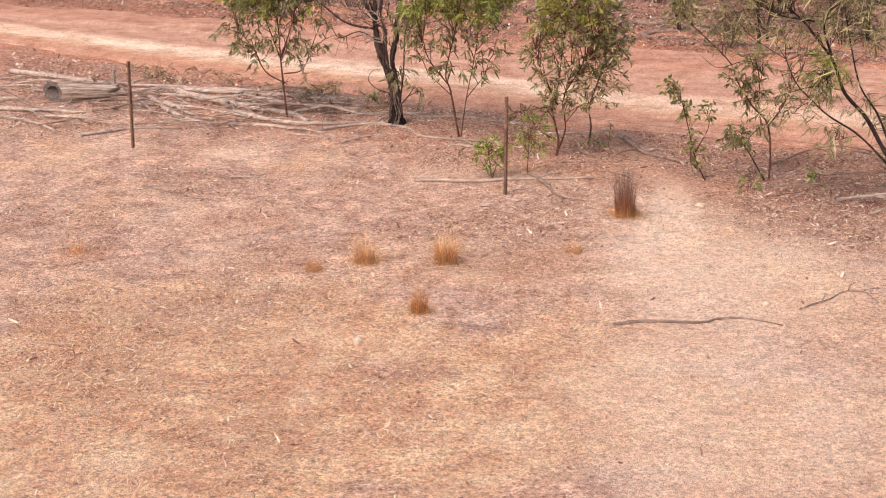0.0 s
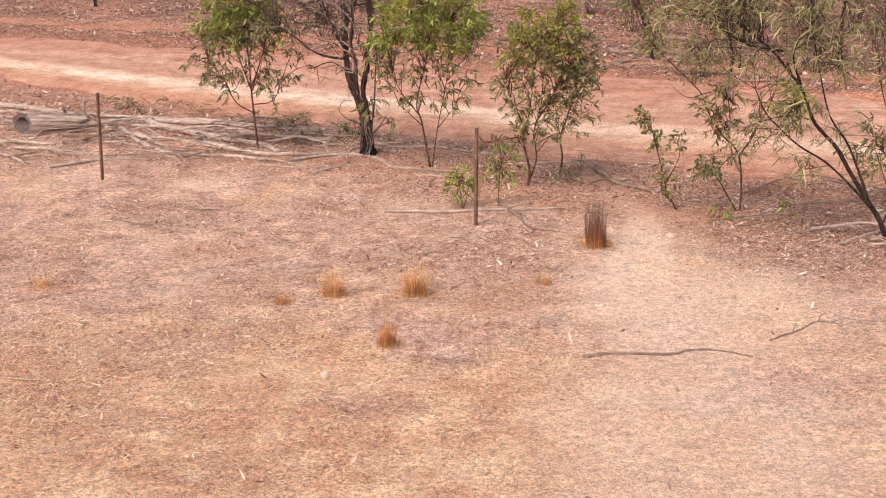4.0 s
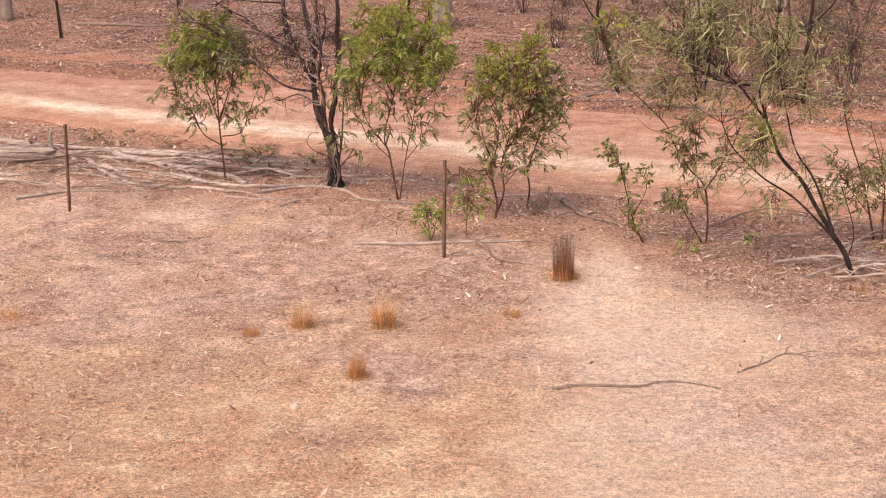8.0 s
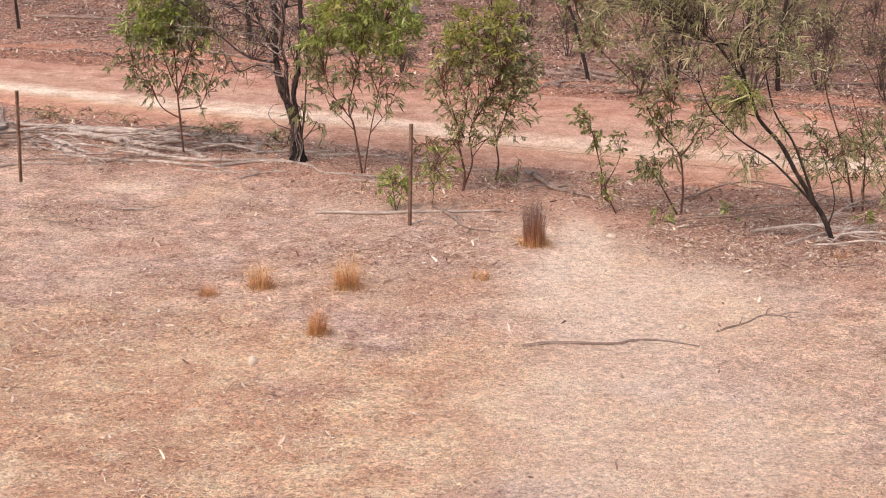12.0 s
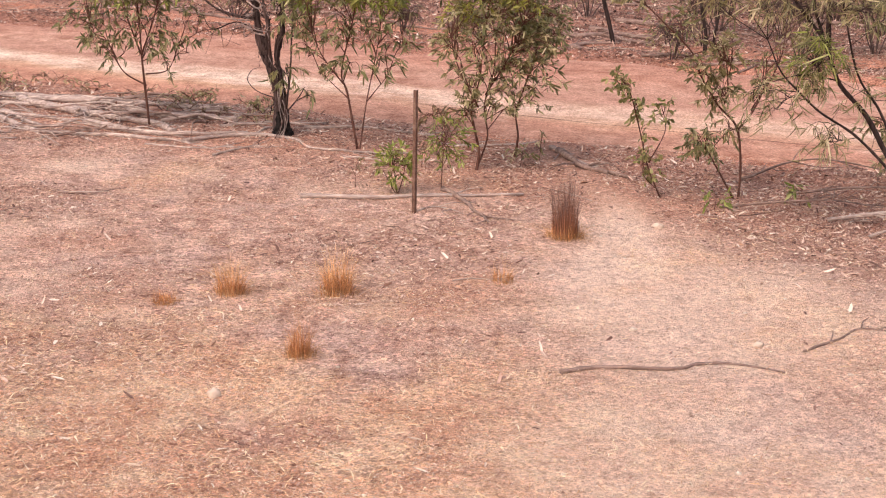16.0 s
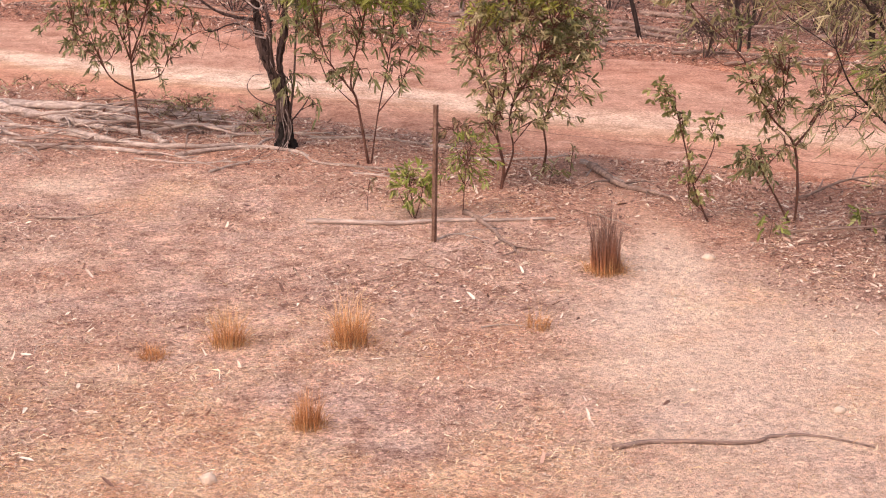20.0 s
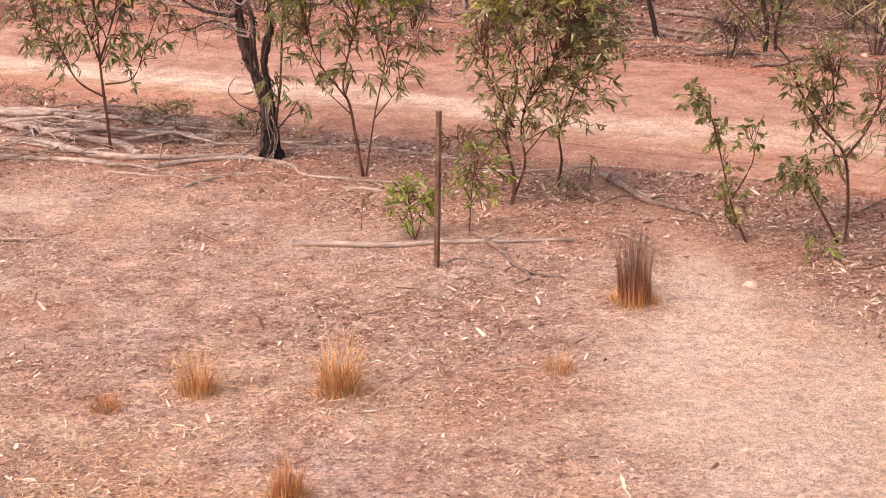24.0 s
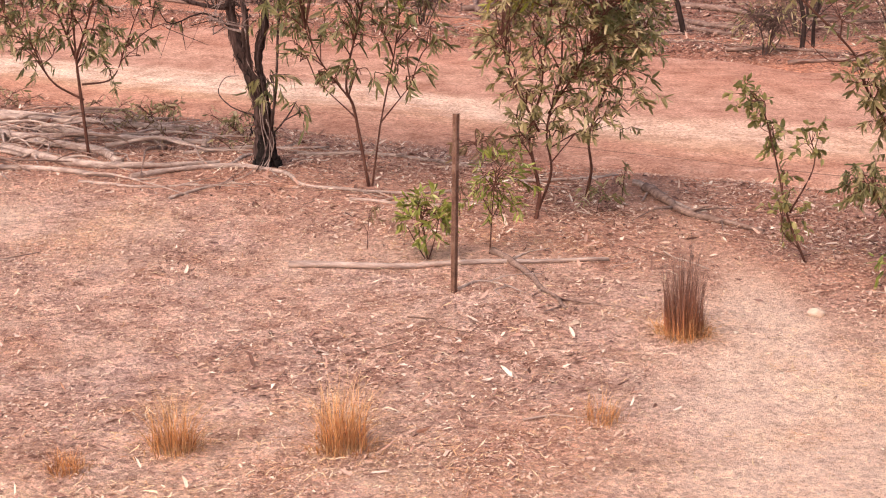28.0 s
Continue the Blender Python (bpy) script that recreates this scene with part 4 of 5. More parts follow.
fallen("fallen_branch", [(-4.92, 0.33), (-4.48, 0.06), (-4.01, -0.24)], 0.014, 0.006, M_DEADWOOD_DARK, "thin brown twig lying on bare soil", "branch", "loose branches", 3)
fallen("fallen_branch", [(-3.96, 0.92), (-3.55, 0.83)], 0.022, 0.012, M_DEADWOOD_DARK, "short brown stick lying on bare soil", "branch", "loose branches", 1)
for pts, r0 in [([(4.3, -0.3), (5.07, -0.43), (6.2, -0.6)], 0.04), ([(3.3, 0.3), (4.2, 0.1), (5.0, 0.3)], 0.025), ([(4.1, 0.9), (5.0, 0.7), (6.0, 1.0)], 0.03),
                ([(4.6, -0.9), (5.4, -0.6), (6.3, -0.9)], 0.025), ([(3.7, 1.6), (4.6, 1.9), (5.6, 1.5)], 0.03), ([(5.0, -0.2), (5.6, 0.5), (6.2, 1.6)], 0.03), ([(5.0, -0.75), (5.5, -0.85), (6.4, -0.75)], 0.045), ([(5.05, -1.1), (5.4, -0.7), (5.7, 0.0)], 0.03), ([(4.9, -1.0), (5.5, -1.25), (6.3, -1.2)], 0.03)]:
    fallen("fallen_branch", pts, r0 * 0.6, r0 * 0.2, M_DEADWOOD if pts[0][0] > 4.2 else M_DEADWOOD_DARK, "thin dead branch lying under a leaning tree", "branch", "branches under the leaning tree", 9, heights=[0.02, 0.14, 0.05])
def crooked(pts):
    """The same way in more and uneven steps."""
    p = spline([(x, y, 0) for x, y in pts], 6)[:, :2]
    return [tuple(v) for v in p + np.random.default_rng(int(abs(pts[0][0]) * 100)).normal(0, 0.11, p.shape)]


for k, (pts, r0) in enumerate([([(0.47, 15.5), (0.7, 13.5), (1.03, 12.6)], 0.07), ([(1.73, 16.4), (2.36, 14.3)], 0.08), ([(2.27, 10.5), (2.6, 11.6), (3.01, 12.4)], 0.06),
                ([(3.3, 9.9), (4.0, 9.95), (4.8, 9.7)], 0.05), ([(2.9, 13.4), (3.64, 12.6), (4.6, 12.4)], 0.09), ([(3.42, 14.3), (5.03, 13.2), (6.5, 12.9)], 0.08),
                ([(-5.2, 16.2), (-4.0, 15.0), (-3.2, 14.6)], 0.06), ([(-3.0, 16.0), (-1.6, 15.3)], 0.07), ([(-9.5, 21.5), (-7.5, 21.0), (-5.8, 20.2)], 0.08),
                ([(-1.0, 14.6), (-0.2, 13.4), (0.6, 13.0)], 0.05), ([(5.5, 17.5), (7.5, 16.9), (9.0, 17.2)], 0.08), ([(6.0, 11.9), (7.5, 11.4), (9.0, 11.8)], 0.07),
                ([(0.5, 19.5), (2.2, 19.0), (3.9, 19.3)], 0.07), ([(-2.0, 18.4), (-0.4, 18.8), (1.2, 18.0)], 0.06), ([(3.5, 17.0), (4.8, 16.2)], 0.06), ([(7.0, 14.6), (8.4, 13.8), (9.6, 14.1)], 0.07), ([(2.5, 12.9), (2.95, 12.7), (3.45, 12.1), (3.9, 11.9)], 0.09), ([(2.3, 11.3), (2.75, 11.7), (3.3, 12.3)], 0.06), ([(4.2, 9.6), (5.2, 9.3), (6.3, 9.3)], 0.05), ([(4.9, 9.1), (5.6, 9.5), (6.6, 9.0)], 0.04), ([(0.2, 14.0), (0.55, 14.6), (0.75, 15.6), (0.7, 16.2)], 0.08)]):
    fallen("fallen_log", crooked(pts), r0 * 0.62, r0 * 0.2, M_DEADWOOD_DARK, "grey-brown fallen limb on the woodland floor", "log", "logs on the woodland floor", 4)


# ---- trees ----
def grow(stems, base_turn=None):
    """Lines of the stems, from (x, z) points of each with a little depth."""
    out = []
    for st in stems:
        pts = st[0]
        d0, d1 = st[3]
        k = np.linspace(0, 1, len(pts))
        p = np.array([(x, d0 + (d1 - d0) * f, z) for (x, z), f in zip(pts, k)])
        out.append((spline(p, 5 * len(pts)), st[1], st[2]))
    return out


def plant(name, place, label, category, stems, clumps, bark, leaf, leaf_len=0.10, leaf_w=0.2, droop=0.7, seed=1, group="", extra=None, singles=None, smooth_bark=True, twig_r=0.004, bend=0.25, knots=0.05):
    """A tree or shrub: stems, twigs that reach from them into the clumps, and leaves along the twigs."""
    r = np.random.default_rng(seed)
    z0 = ground_z(np.array(place[0]), np.array(place[1]))
    ob = thing(name, (place[0], place[1], float(z0) - 0.03), label, category, group)
    lines = grow(stems)
    for i, (ln, r0, r1) in enumerate(lines):
        g = Geo()
        if extra and r0 > 0.03:
            gnarled(g, ln, r0, r1, seed + i)
        else:
            tube(g, ln, r0, r1, 9 if r0 > 0.03 else 6, knots, 0.8)
        part("trunk" if i == 0 else "branch", g, bark, ob, smooth=smooth_bark and not (extra and r0 > 0.03))
    pool = np.vstack([ln[len(ln) // 4:] for ln, _, _ in lines])
    heart = pool.mean(0)
    tw = Geo()
    sets = {}
    for c in clumps:
        (cx, cz), dep, (rx, ry, rz), twigs, per = c[:5]
        mat = c[5] if len(c) > 5 else leaf
        cen = np.array([cx, dep, cz])
        d = np.linalg.norm((pool - cen) * [1, 0.6, 1], axis=1)
        close = pool[np.argsort(d)[: max(4, len(pool) // 6)]]
        B, W, F = [], [], []
        let = None
        if max(rx, rz) < 0.3 and cz > 0.45:
            low = close[close[:, 2] < cz + 0.05]
            low = low if len(low) else close
            root = low[np.argmin(np.linalg.norm((low - cen) * [1, 0.7, 1] + [0, 0, 0.25], axis=1))]
            let = spline([root, root * 0.45 + cen * 0.55 + r.normal(0, 0.035, 3) + [0, 0, 0.03], cen + [0, 0, -rz * 0.2]], 9)
            tube(tw, let, twig_r * 1.7, twig_r * 0.9, 5)
        for _ in range(twigs):
            q = r.normal(size=3)
            q = q / np.linalg.norm(q) * r.uniform(0.35, 1.0) ** 0.6
            end = cen + q * [rx, ry, rz]
            start = close[r.integers(len(close))]
            if let is not None:
                start = let[r.integers(4, 9)]
            elif start[2] > end[2] + 0.25:
                start = close[np.argmin(np.linalg.norm(close - end, axis=1))]
            bow = min(0.06, 0.2 * np.linalg.norm(end - start))
            mid = (start + end) / 2 + r.normal(0, bow, 3) + [0, 0, bow]
            tip = end + unit(end - start) * 0.06 + [0, 0, -0.05 * droop]
            ln = spline([start, mid, end, tip], 12)
            tube(tw, ln, twig_r, twig_r * 0.3, 4)
            k = r.uniform(0.2, 1.0, per) ** 0.7
            idx = k * 10.99
            i0 = idx.astype(int)
            p = ln[i0] + (ln[np.minimum(i0 + 1, 11)] - ln[i0]) * (idx - i0)[:, None]
            t = unit(ln[np.minimum(i0 + 1, 11)] - ln[i0] + 1e-6)
            out = unit((p - heart) * [1, 1, 0.3])
            w = unit(t * 0.5 + out * 0.35 + r.normal(0, 0.5, (per, 3)) + np.array([0, 0, -droop * 0.7]))
            B.append(p), W.append(w), F.append(unit(r.normal(0, 0.7, (per, 3)) + [0, 0, 0.8]))
        sets.setdefault(mat.name, (mat, [], [], []))
        s = sets[mat.name]
        s[1].extend(B), s[2].extend(W), s[3].extend(F)
    tagged(part("twigwork", tw, bark, ob), kind="stuff")
    for mat, B, W, F in sets.values():
        B, W, F = np.vstack(B), np.vstack(W), np.vstack(F)
        if singles:
            for b, w, f in zip(B, W, F):
                lf = new("leaf", singles[r.integers(len(singles))])
                side = unit(np.cross(w, f))
                rot = Matrix((side, w, np.cross(side, w))).transposed().to_4x4()
                lf.matrix_world = Matrix.Translation(b) @ rot @ Matrix.Scale(r.uniform(0.7, 1.25), 4)
                lf.parent = ob
            continue
        n = len(B)
        L = leaf_len * r.lognormal(0, 0.25, n)
        g = Geo()
        blades(g, B, W, F, L, leaf_w * L * r.uniform(0.8, 1.25, n), r.normal(bend, 0.2, n))
        tagged(part("crown", g, mat, ob), kind="stuff")
    if extra:
        extra(ob, lines, r)
    return ob


def crown(seed, count, levels, depth, size, twigs, leaves, tops):
    """Loose clumps between the sides given at each height: (height, from x, to x), with the leaf of the level."""
    r = np.random.default_rng(seed)
    hs = [a[0] for a in levels]
    out = []
    taken = np.zeros((0, 3))
    for _ in range(count):
        z = r.uniform(hs[0], hs[-1], 7)
        a, b = np.interp(z, hs, [v[1] for v in levels]), np.interp(z, hs, [v[2] for v in levels])
        x = (a + b) / 2 + (b - a) / 2 * r.uniform(-1, 1, 7)
        y = r.uniform(-1, 1, 7) * depth * (b - a) / 2
        c = np.stack([x, y, z], 1)
        room = np.linalg.norm(c[:, None] - taken[None], axis=2).min(1) if len(taken) else np.zeros(7)
        best = c[np.argmax(room)]
        taken = np.vstack([taken, best])
        x, y, z = best
        q = size * r.uniform(0.7, 1.3)
        # Higher clumps take yellower, brighter leaves; light on the tops is put into colour.
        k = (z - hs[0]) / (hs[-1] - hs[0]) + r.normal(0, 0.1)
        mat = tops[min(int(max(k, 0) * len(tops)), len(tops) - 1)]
        out.append(((x, z), y, (q, q, q * 0.8), twigs, leaves, mat))
    return out


def leaf_shapes(length, width, material):
    out = []
    for k in range(3):
        g = Geo()
        blades(g, np.zeros((1, 3)), np.array([[0, 1.0, 0]]), np.array([[0, 0, 1.0]]), np.array([length]), np.array([width * (0.85 + 0.15 * k)]), np.array([0.15 + 0.2 * k]), 0.6)
        out.append(g.mesh("leaf", material))
    return out


def shaggy(ob, lines, r):
    """Long strips of peeling bark, dead twigs and root flare on the old stems."""
    trunk = next(c for c in ob.children if c.name.startswith("trunk"))
    for k in range(170):
        ln, r0, r1 = lines[r.choice([0, 0, 0, 0, 1, 1, 1, 6, 6, 7, 7, 9])]
        i = r.integers(6, len(ln) - 6)
        a = r.uniform(0, 2 * math.pi)
        rad = (r0 + (r1 - r0) * (i / len(ln)) ** 0.7) * r.uniform(1.05, 1.4)
        o = np.array([math.cos(a), math.sin(a), 0]) * rad
        p = np.array(ln[max(i - r.integers(3, 7), 0):i + 1][::-1]) + o
        p = p + r.normal(0, 0.014, p.shape) + np.outer(np.linspace(0, 1, len(p)) ** 2, o) * r.choice([0.0, 0.3, 1.0, 2.0])
        g = Geo()
        tube(g, spline(p, 10), r.uniform(0.006, 0.017), 0.003, 5, 0.3, 1, 0.4)
        part("bark_strip", g, (M_STRIP, M_SHAG, M_SHAG, M_CHAR, M_DARK_BARK)[r.integers(5)], trunk)
    for k in range(64):
        ln, r0, r1 = lines[r.choice([0, 0, 1, 3, 3, 4, 4, 6, 6, 7, 7, 9])]
        i = r.integers(len(ln) // 3, len(ln) - 1)
        d = np.array([r.normal(-0.35, 0.5), r.normal(0, 0.5), r.uniform(0.1, 0.9)])
        L = r.uniform(0.4, 1.1)
        p = [ln[i], ln[i] + d * L * 0.35 + r.normal(0, 0.06, 3), ln[i] + d * L * 0.7 + r.normal(0, 0.08, 3), ln[i] + d * L + r.normal(0, 0.1, 3)]
        g = Geo()
        tube(g, spline(p, 12), r.uniform(0.007, 0.013), 0.0025, 5, 0.06)
        q = spline(p, 12)
        for _ in range(4):
            j = r.integers(4, 11)
            tube(g, spline([q[j], q[j] + r.normal(0, 0.10, 3), q[j] + r.normal(0, 0.2, 3) + [0, 0, 0.08]], 6), 0.004, 0.0018, 4)
        part("dead_twig", g, M_STRIP if r.random() < 0.5 else M_DARK_BARK, trunk)
    for k in range(4):
        x0, z0 = r.uniform(-0.06, 0.07), r.uniform(0.35, 0.8)
        lean0 = -0.14 * max(z0 - 0.4, 0)
        g = Geo()
        tube(g, spline([(x0 + lean0, -0.10, z0), (x0 + lean0 * 0.3 + r.normal(0, 0.03), -0.125, z0 * 0.6), (x0 + r.normal(0, 0.03), -0.14, z0 * 0.28), (x0 - r.uniform(0.0, 0.12), -0.2, 0.01)], 12), r.uniform(0.004, 0.007), 0.004, 5, 0.12)
        part("vine_strand", g, M_STRIP, trunk, "pale dead vine strand on the trunk")
    for k in range(14):
        a = k * 0.45 + r.uniform(0, 0.4)
        d = np.array([math.cos(a), math.sin(a), 0])
        g = Geo()
        h = r.uniform(0.12, 0.42)
        tube(g, spline([d * 0.06 + [0, 0, h], d * 0.085 + [0, 0, h * 0.5], d * 0.10 + [0, 0, 0.08], d * r.uniform(0.11, 0.17) + [0, 0, -0.03]], 12), 0.02, 0.03, 7, 0.25)
        part("root_flare", g, M_CHAR, trunk, "charred black flaky bark at the foot")


plant("eucalypt_sapling", (-3.51, 4.47), "slender gum sapling with a rounded bright green crown", "tree",
      [([(0, 0), (-0.06, 0.81), (-0.07, 0.99), (-0.09, 1.52), (-0.16, 2.31)], 0.02, 0.006, (0, 0.0)), ([(-0.02, 0.59), (-0.31, 0.79), (-0.48, 1.17), (-0.69, 1.44)], 0.014, 0.004, (0, -0.15)),
       ([(-0.03, 0.74), (0.25, 0.79), (0.39, 1.08)], 0.012, 0.004, (0, 0.1)), ([(-0.06, 0.95), (-0.29, 1.52), (-0.46, 1.88)], 0.014, 0.004, (0, 0.3)), ([(-0.07, 0.99), (0.14, 1.52), (0.24, 1.88)], 0.014, 0.004, (0, -0.3))],
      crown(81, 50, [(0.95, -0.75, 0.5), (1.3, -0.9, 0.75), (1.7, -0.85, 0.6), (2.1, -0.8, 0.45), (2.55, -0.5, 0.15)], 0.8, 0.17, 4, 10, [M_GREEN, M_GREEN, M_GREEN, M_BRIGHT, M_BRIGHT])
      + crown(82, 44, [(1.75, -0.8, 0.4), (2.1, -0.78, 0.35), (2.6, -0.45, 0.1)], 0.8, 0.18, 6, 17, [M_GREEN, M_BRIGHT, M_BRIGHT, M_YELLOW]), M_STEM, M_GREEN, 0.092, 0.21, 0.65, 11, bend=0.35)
plant("eucalypt_sapling", (-0.73, 3.25), "twin-stemmed gum sapling with a dense bright green crown", "tree",
      [([(-0.02, 0), (-0.14, 0.71), (-0.21, 1.01), (-0.05, 1.73), (0.0, 2.48)], 0.019, 0.006, (0, 0)), ([(0.0, 0), (0.09, 0.62), (0.24, 1.39), (0.29, 2.15)], 0.012, 0.004, (0, 0.15)),
       ([(-0.16, 0.8), (-0.43, 1.18), (-0.55, 1.48)], 0.012, 0.004, (0, -0.15)), ([(-0.14, 0.67), (-0.48, 0.97)], 0.009, 0.003, (0, 0.1)), ([(0.09, 0.62), (0.36, 0.97)], 0.009, 0.003, (0, -0.1))],
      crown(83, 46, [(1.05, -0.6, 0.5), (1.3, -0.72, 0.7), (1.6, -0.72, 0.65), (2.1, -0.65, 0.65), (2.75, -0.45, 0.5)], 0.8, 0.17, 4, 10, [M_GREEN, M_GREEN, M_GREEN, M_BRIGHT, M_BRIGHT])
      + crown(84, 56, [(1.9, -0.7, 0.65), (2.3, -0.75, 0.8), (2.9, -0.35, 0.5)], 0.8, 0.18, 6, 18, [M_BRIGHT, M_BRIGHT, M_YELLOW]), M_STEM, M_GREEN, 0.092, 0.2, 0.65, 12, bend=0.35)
plant("old_tree", (-1.75, 4.0), "dark shaggy-barked tree with several stems and dead limbs", "tree",
      [([(0, -0.05), (-0.02, 0.2), (-0.04, 0.4), (-0.06, 0.62), (-0.14, 0.88), (-0.22, 1.1), (-0.28, 1.35), (-0.31, 1.65), (-0.3, 1.95), (-0.32, 2.28), (-0.42, 2.7), (-0.5, 3.4), (-0.55, 4.3)], 0.062, 0.024, (0, 0.2)),
       ([(0.02, 0.3), (0.0, 0.6), (-0.03, 0.85), (-0.06, 1.07), (0.01, 1.34), (0.02, 1.61), (0.08, 1.95), (0.05, 2.28), (0.08, 2.65), (0.05, 3.1), (0.12, 4.0)], 0.04, 0.02, (0.04, 0.25)),
       ([(0.06, 0.2), (0.07, 0.45), (0.11, 0.72), (0.14, 1.05), (0.16, 1.37), (0.19, 1.6), (0.3, 1.9)], 0.02, 0.008, (-0.05, -0.2)),
       ([(-0.31, 1.5), (-0.56, 1.55), (-0.79, 1.65), (-1.05, 1.88), (-1.28, 2.08), (-1.54, 2.35), (-1.95, 2.6), (-2.35, 2.62)], 0.022, 0.005, (0.1, -0.4)),
       ([(-0.5, 2.05), (-0.71, 2.15), (-1.04, 2.35), (-1.33, 2.58), (-1.75, 2.75), (-2.1, 2.68)], 0.016, 0.004, (0.1, 0.5)), ([(-0.1, 0.52), (-0.2, 0.56), (-0.32, 0.63), (-0.41, 0.76), (-0.34, 0.9), (-0.21, 0.93)], 0.009, 0.003, (0, -0.2)),
       ([(-0.31, 1.66), (-0.41, 1.81), (-0.52, 2.05), (-0.66, 2.38), (-0.73, 2.75), (-0.81, 2.98), (-0.95, 3.6)], 0.028, 0.01, (0.08, 0.25)),
       ([(-0.03, 0.45), (-0.07, 0.75), (-0.12, 0.97), (-0.15, 1.25), (-0.14, 1.5), (-0.2, 1.8), (-0.16, 2.2), (-0.22, 2.7), (-0.18, 3.3)], 0.036, 0.012, (-0.06, -0.2)), ([(0.08, 0.36), (0.15, 0.44), (0.24, 0.56), (0.31, 0.68)], 0.013, 0.005, (-0.05, -0.15)),
       ([(-0.3, 1.95), (-0.2, 2.2), (-0.1, 2.5), (-0.12, 2.9)], 0.018, 0.006, (0.1, 0.0)), ([(-0.02, 0.9), (0.02, 0.6), (0.06, 0.4), (0.0, 0.18), (-0.1, -0.02)], 0.008, 0.006, (-0.08, -0.2))],
      [((0.1, 1.6), -0.2, (0.26, 0.2, 0.32), 18, 11), ((0.07, 0.9), -0.2, (0.2, 0.15, 0.22), 9, 9), ((0.3, 1.6), -0.2, (0.17, 0.15, 0.22), 8, 9), ((0.35, 0.6), -0.1, (0.12, 0.12, 0.2), 5, 6),
       ((-0.9, 2.3), 0.2, (0.7, 0.5, 0.55), 90, 1, M_OLIVE), ((-0.4, 2.6), 0.2, (0.6, 0.5, 0.7), 60, 1, M_OLIVE), ((-1.9, 2.5), 0.1, (0.6, 0.4, 0.3), 40, 1, M_OLIVE)], M_SHAG, M_GREEN, 0.11, 0.18, 0.9, 13, extra=shaggy, knots=0.1)
plant("eucalypt_bush", (0.69, 2.1), "multi-stemmed bushy young gum with olive green leaves", "tree",
      [([(0, 0), (0.03, 0.25), (-0.02, 0.5), (-0.06, 0.77), (0.03, 1.1), (0.06, 1.43), (0.17, 2.23)], 0.022, 0.006, (0, 0)), ([(0.03, 0.1), (0.13, 0.42), (0.09, 0.77), (0.2, 1.2), (0.22, 1.59), (0.33, 2.23)], 0.014, 0.006, (0.05, 0.2)),
       ([(0.47, 0.0), (0.51, 0.3), (0.48, 0.6), (0.58, 0.95), (0.7, 1.35), (0.65, 1.99)], 0.016, 0.006, (0.7, 0.4)), ([(0.02, 0.77), (-0.22, 1.26), (-0.3, 1.59)], 0.012, 0.004, (0, -0.1)), ([(0.1, 0.9), (0.35, 1.35), (0.5, 1.8)], 0.011, 0.004, (0.1, -0.2)), ([(-0.02, 0.72), (-0.14, 0.76), (-0.41, 0.74), (-0.75, 0.73)], 0.009, 0.003, (0, -0.3))],
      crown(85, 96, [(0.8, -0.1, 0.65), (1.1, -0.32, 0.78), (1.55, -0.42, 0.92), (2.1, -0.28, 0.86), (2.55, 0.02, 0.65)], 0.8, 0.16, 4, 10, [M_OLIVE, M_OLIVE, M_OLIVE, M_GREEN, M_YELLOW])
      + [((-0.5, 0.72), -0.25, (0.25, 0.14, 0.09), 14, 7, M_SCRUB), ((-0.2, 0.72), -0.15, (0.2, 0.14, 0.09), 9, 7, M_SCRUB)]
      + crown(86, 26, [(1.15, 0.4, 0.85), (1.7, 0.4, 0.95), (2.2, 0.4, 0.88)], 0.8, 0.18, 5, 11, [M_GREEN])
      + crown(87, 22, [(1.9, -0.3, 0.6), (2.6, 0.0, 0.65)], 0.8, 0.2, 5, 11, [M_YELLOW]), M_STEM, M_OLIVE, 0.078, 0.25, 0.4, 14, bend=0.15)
plant("small_sapling", (0.28, 1.0), "small spindly gum seedling with sparse leaves", "sapling",
      [([(0, 0), (0.02, 0.4), (0.05, 0.72)], 0.008, 0.003, (0, 0)), ([(0.01, 0.3), (0.12, 0.5)], 0.005, 0.002, (0, 0.05)), ([(0.01, 0.35), (-0.1, 0.58)], 0.005, 0.002, (0, -0.05))],
      [((0.06, 0.6), 0, (0.27, 0.22, 0.3), 38, 8)], M_STEM, M_GREEN, 0.08, 0.25, 0.4, 15, "young saplings", singles=leaf_shapes(0.08, 0.02, M_BUSH_LEAF), twig_r=0.003)
plant("leafy_shrub", (-0.2, 0.85), "small bushy shrub with broad bright green leaves", "shrub",
      [([(0, 0), (-0.02, 0.2), (-0.05, 0.42)], 0.008, 0.003, (0, 0)), ([(0, 0), (0.06, 0.2), (0.1, 0.42)], 0.007, 0.003, (0, 0.05)), ([(0, 0), (-0.08, 0.15), (-0.15, 0.3)], 0.006, 0.003, (0, -0.06))],
      [((0.0, 0.38), 0, (0.21, 0.18, 0.19), 44, 8)], M_STEM, M_BRIGHT, 0.09, 0.35, 0.1, 16, singles=leaf_shapes(0.08, 0.023, M_BUSH_LEAF), twig_r=0.003)
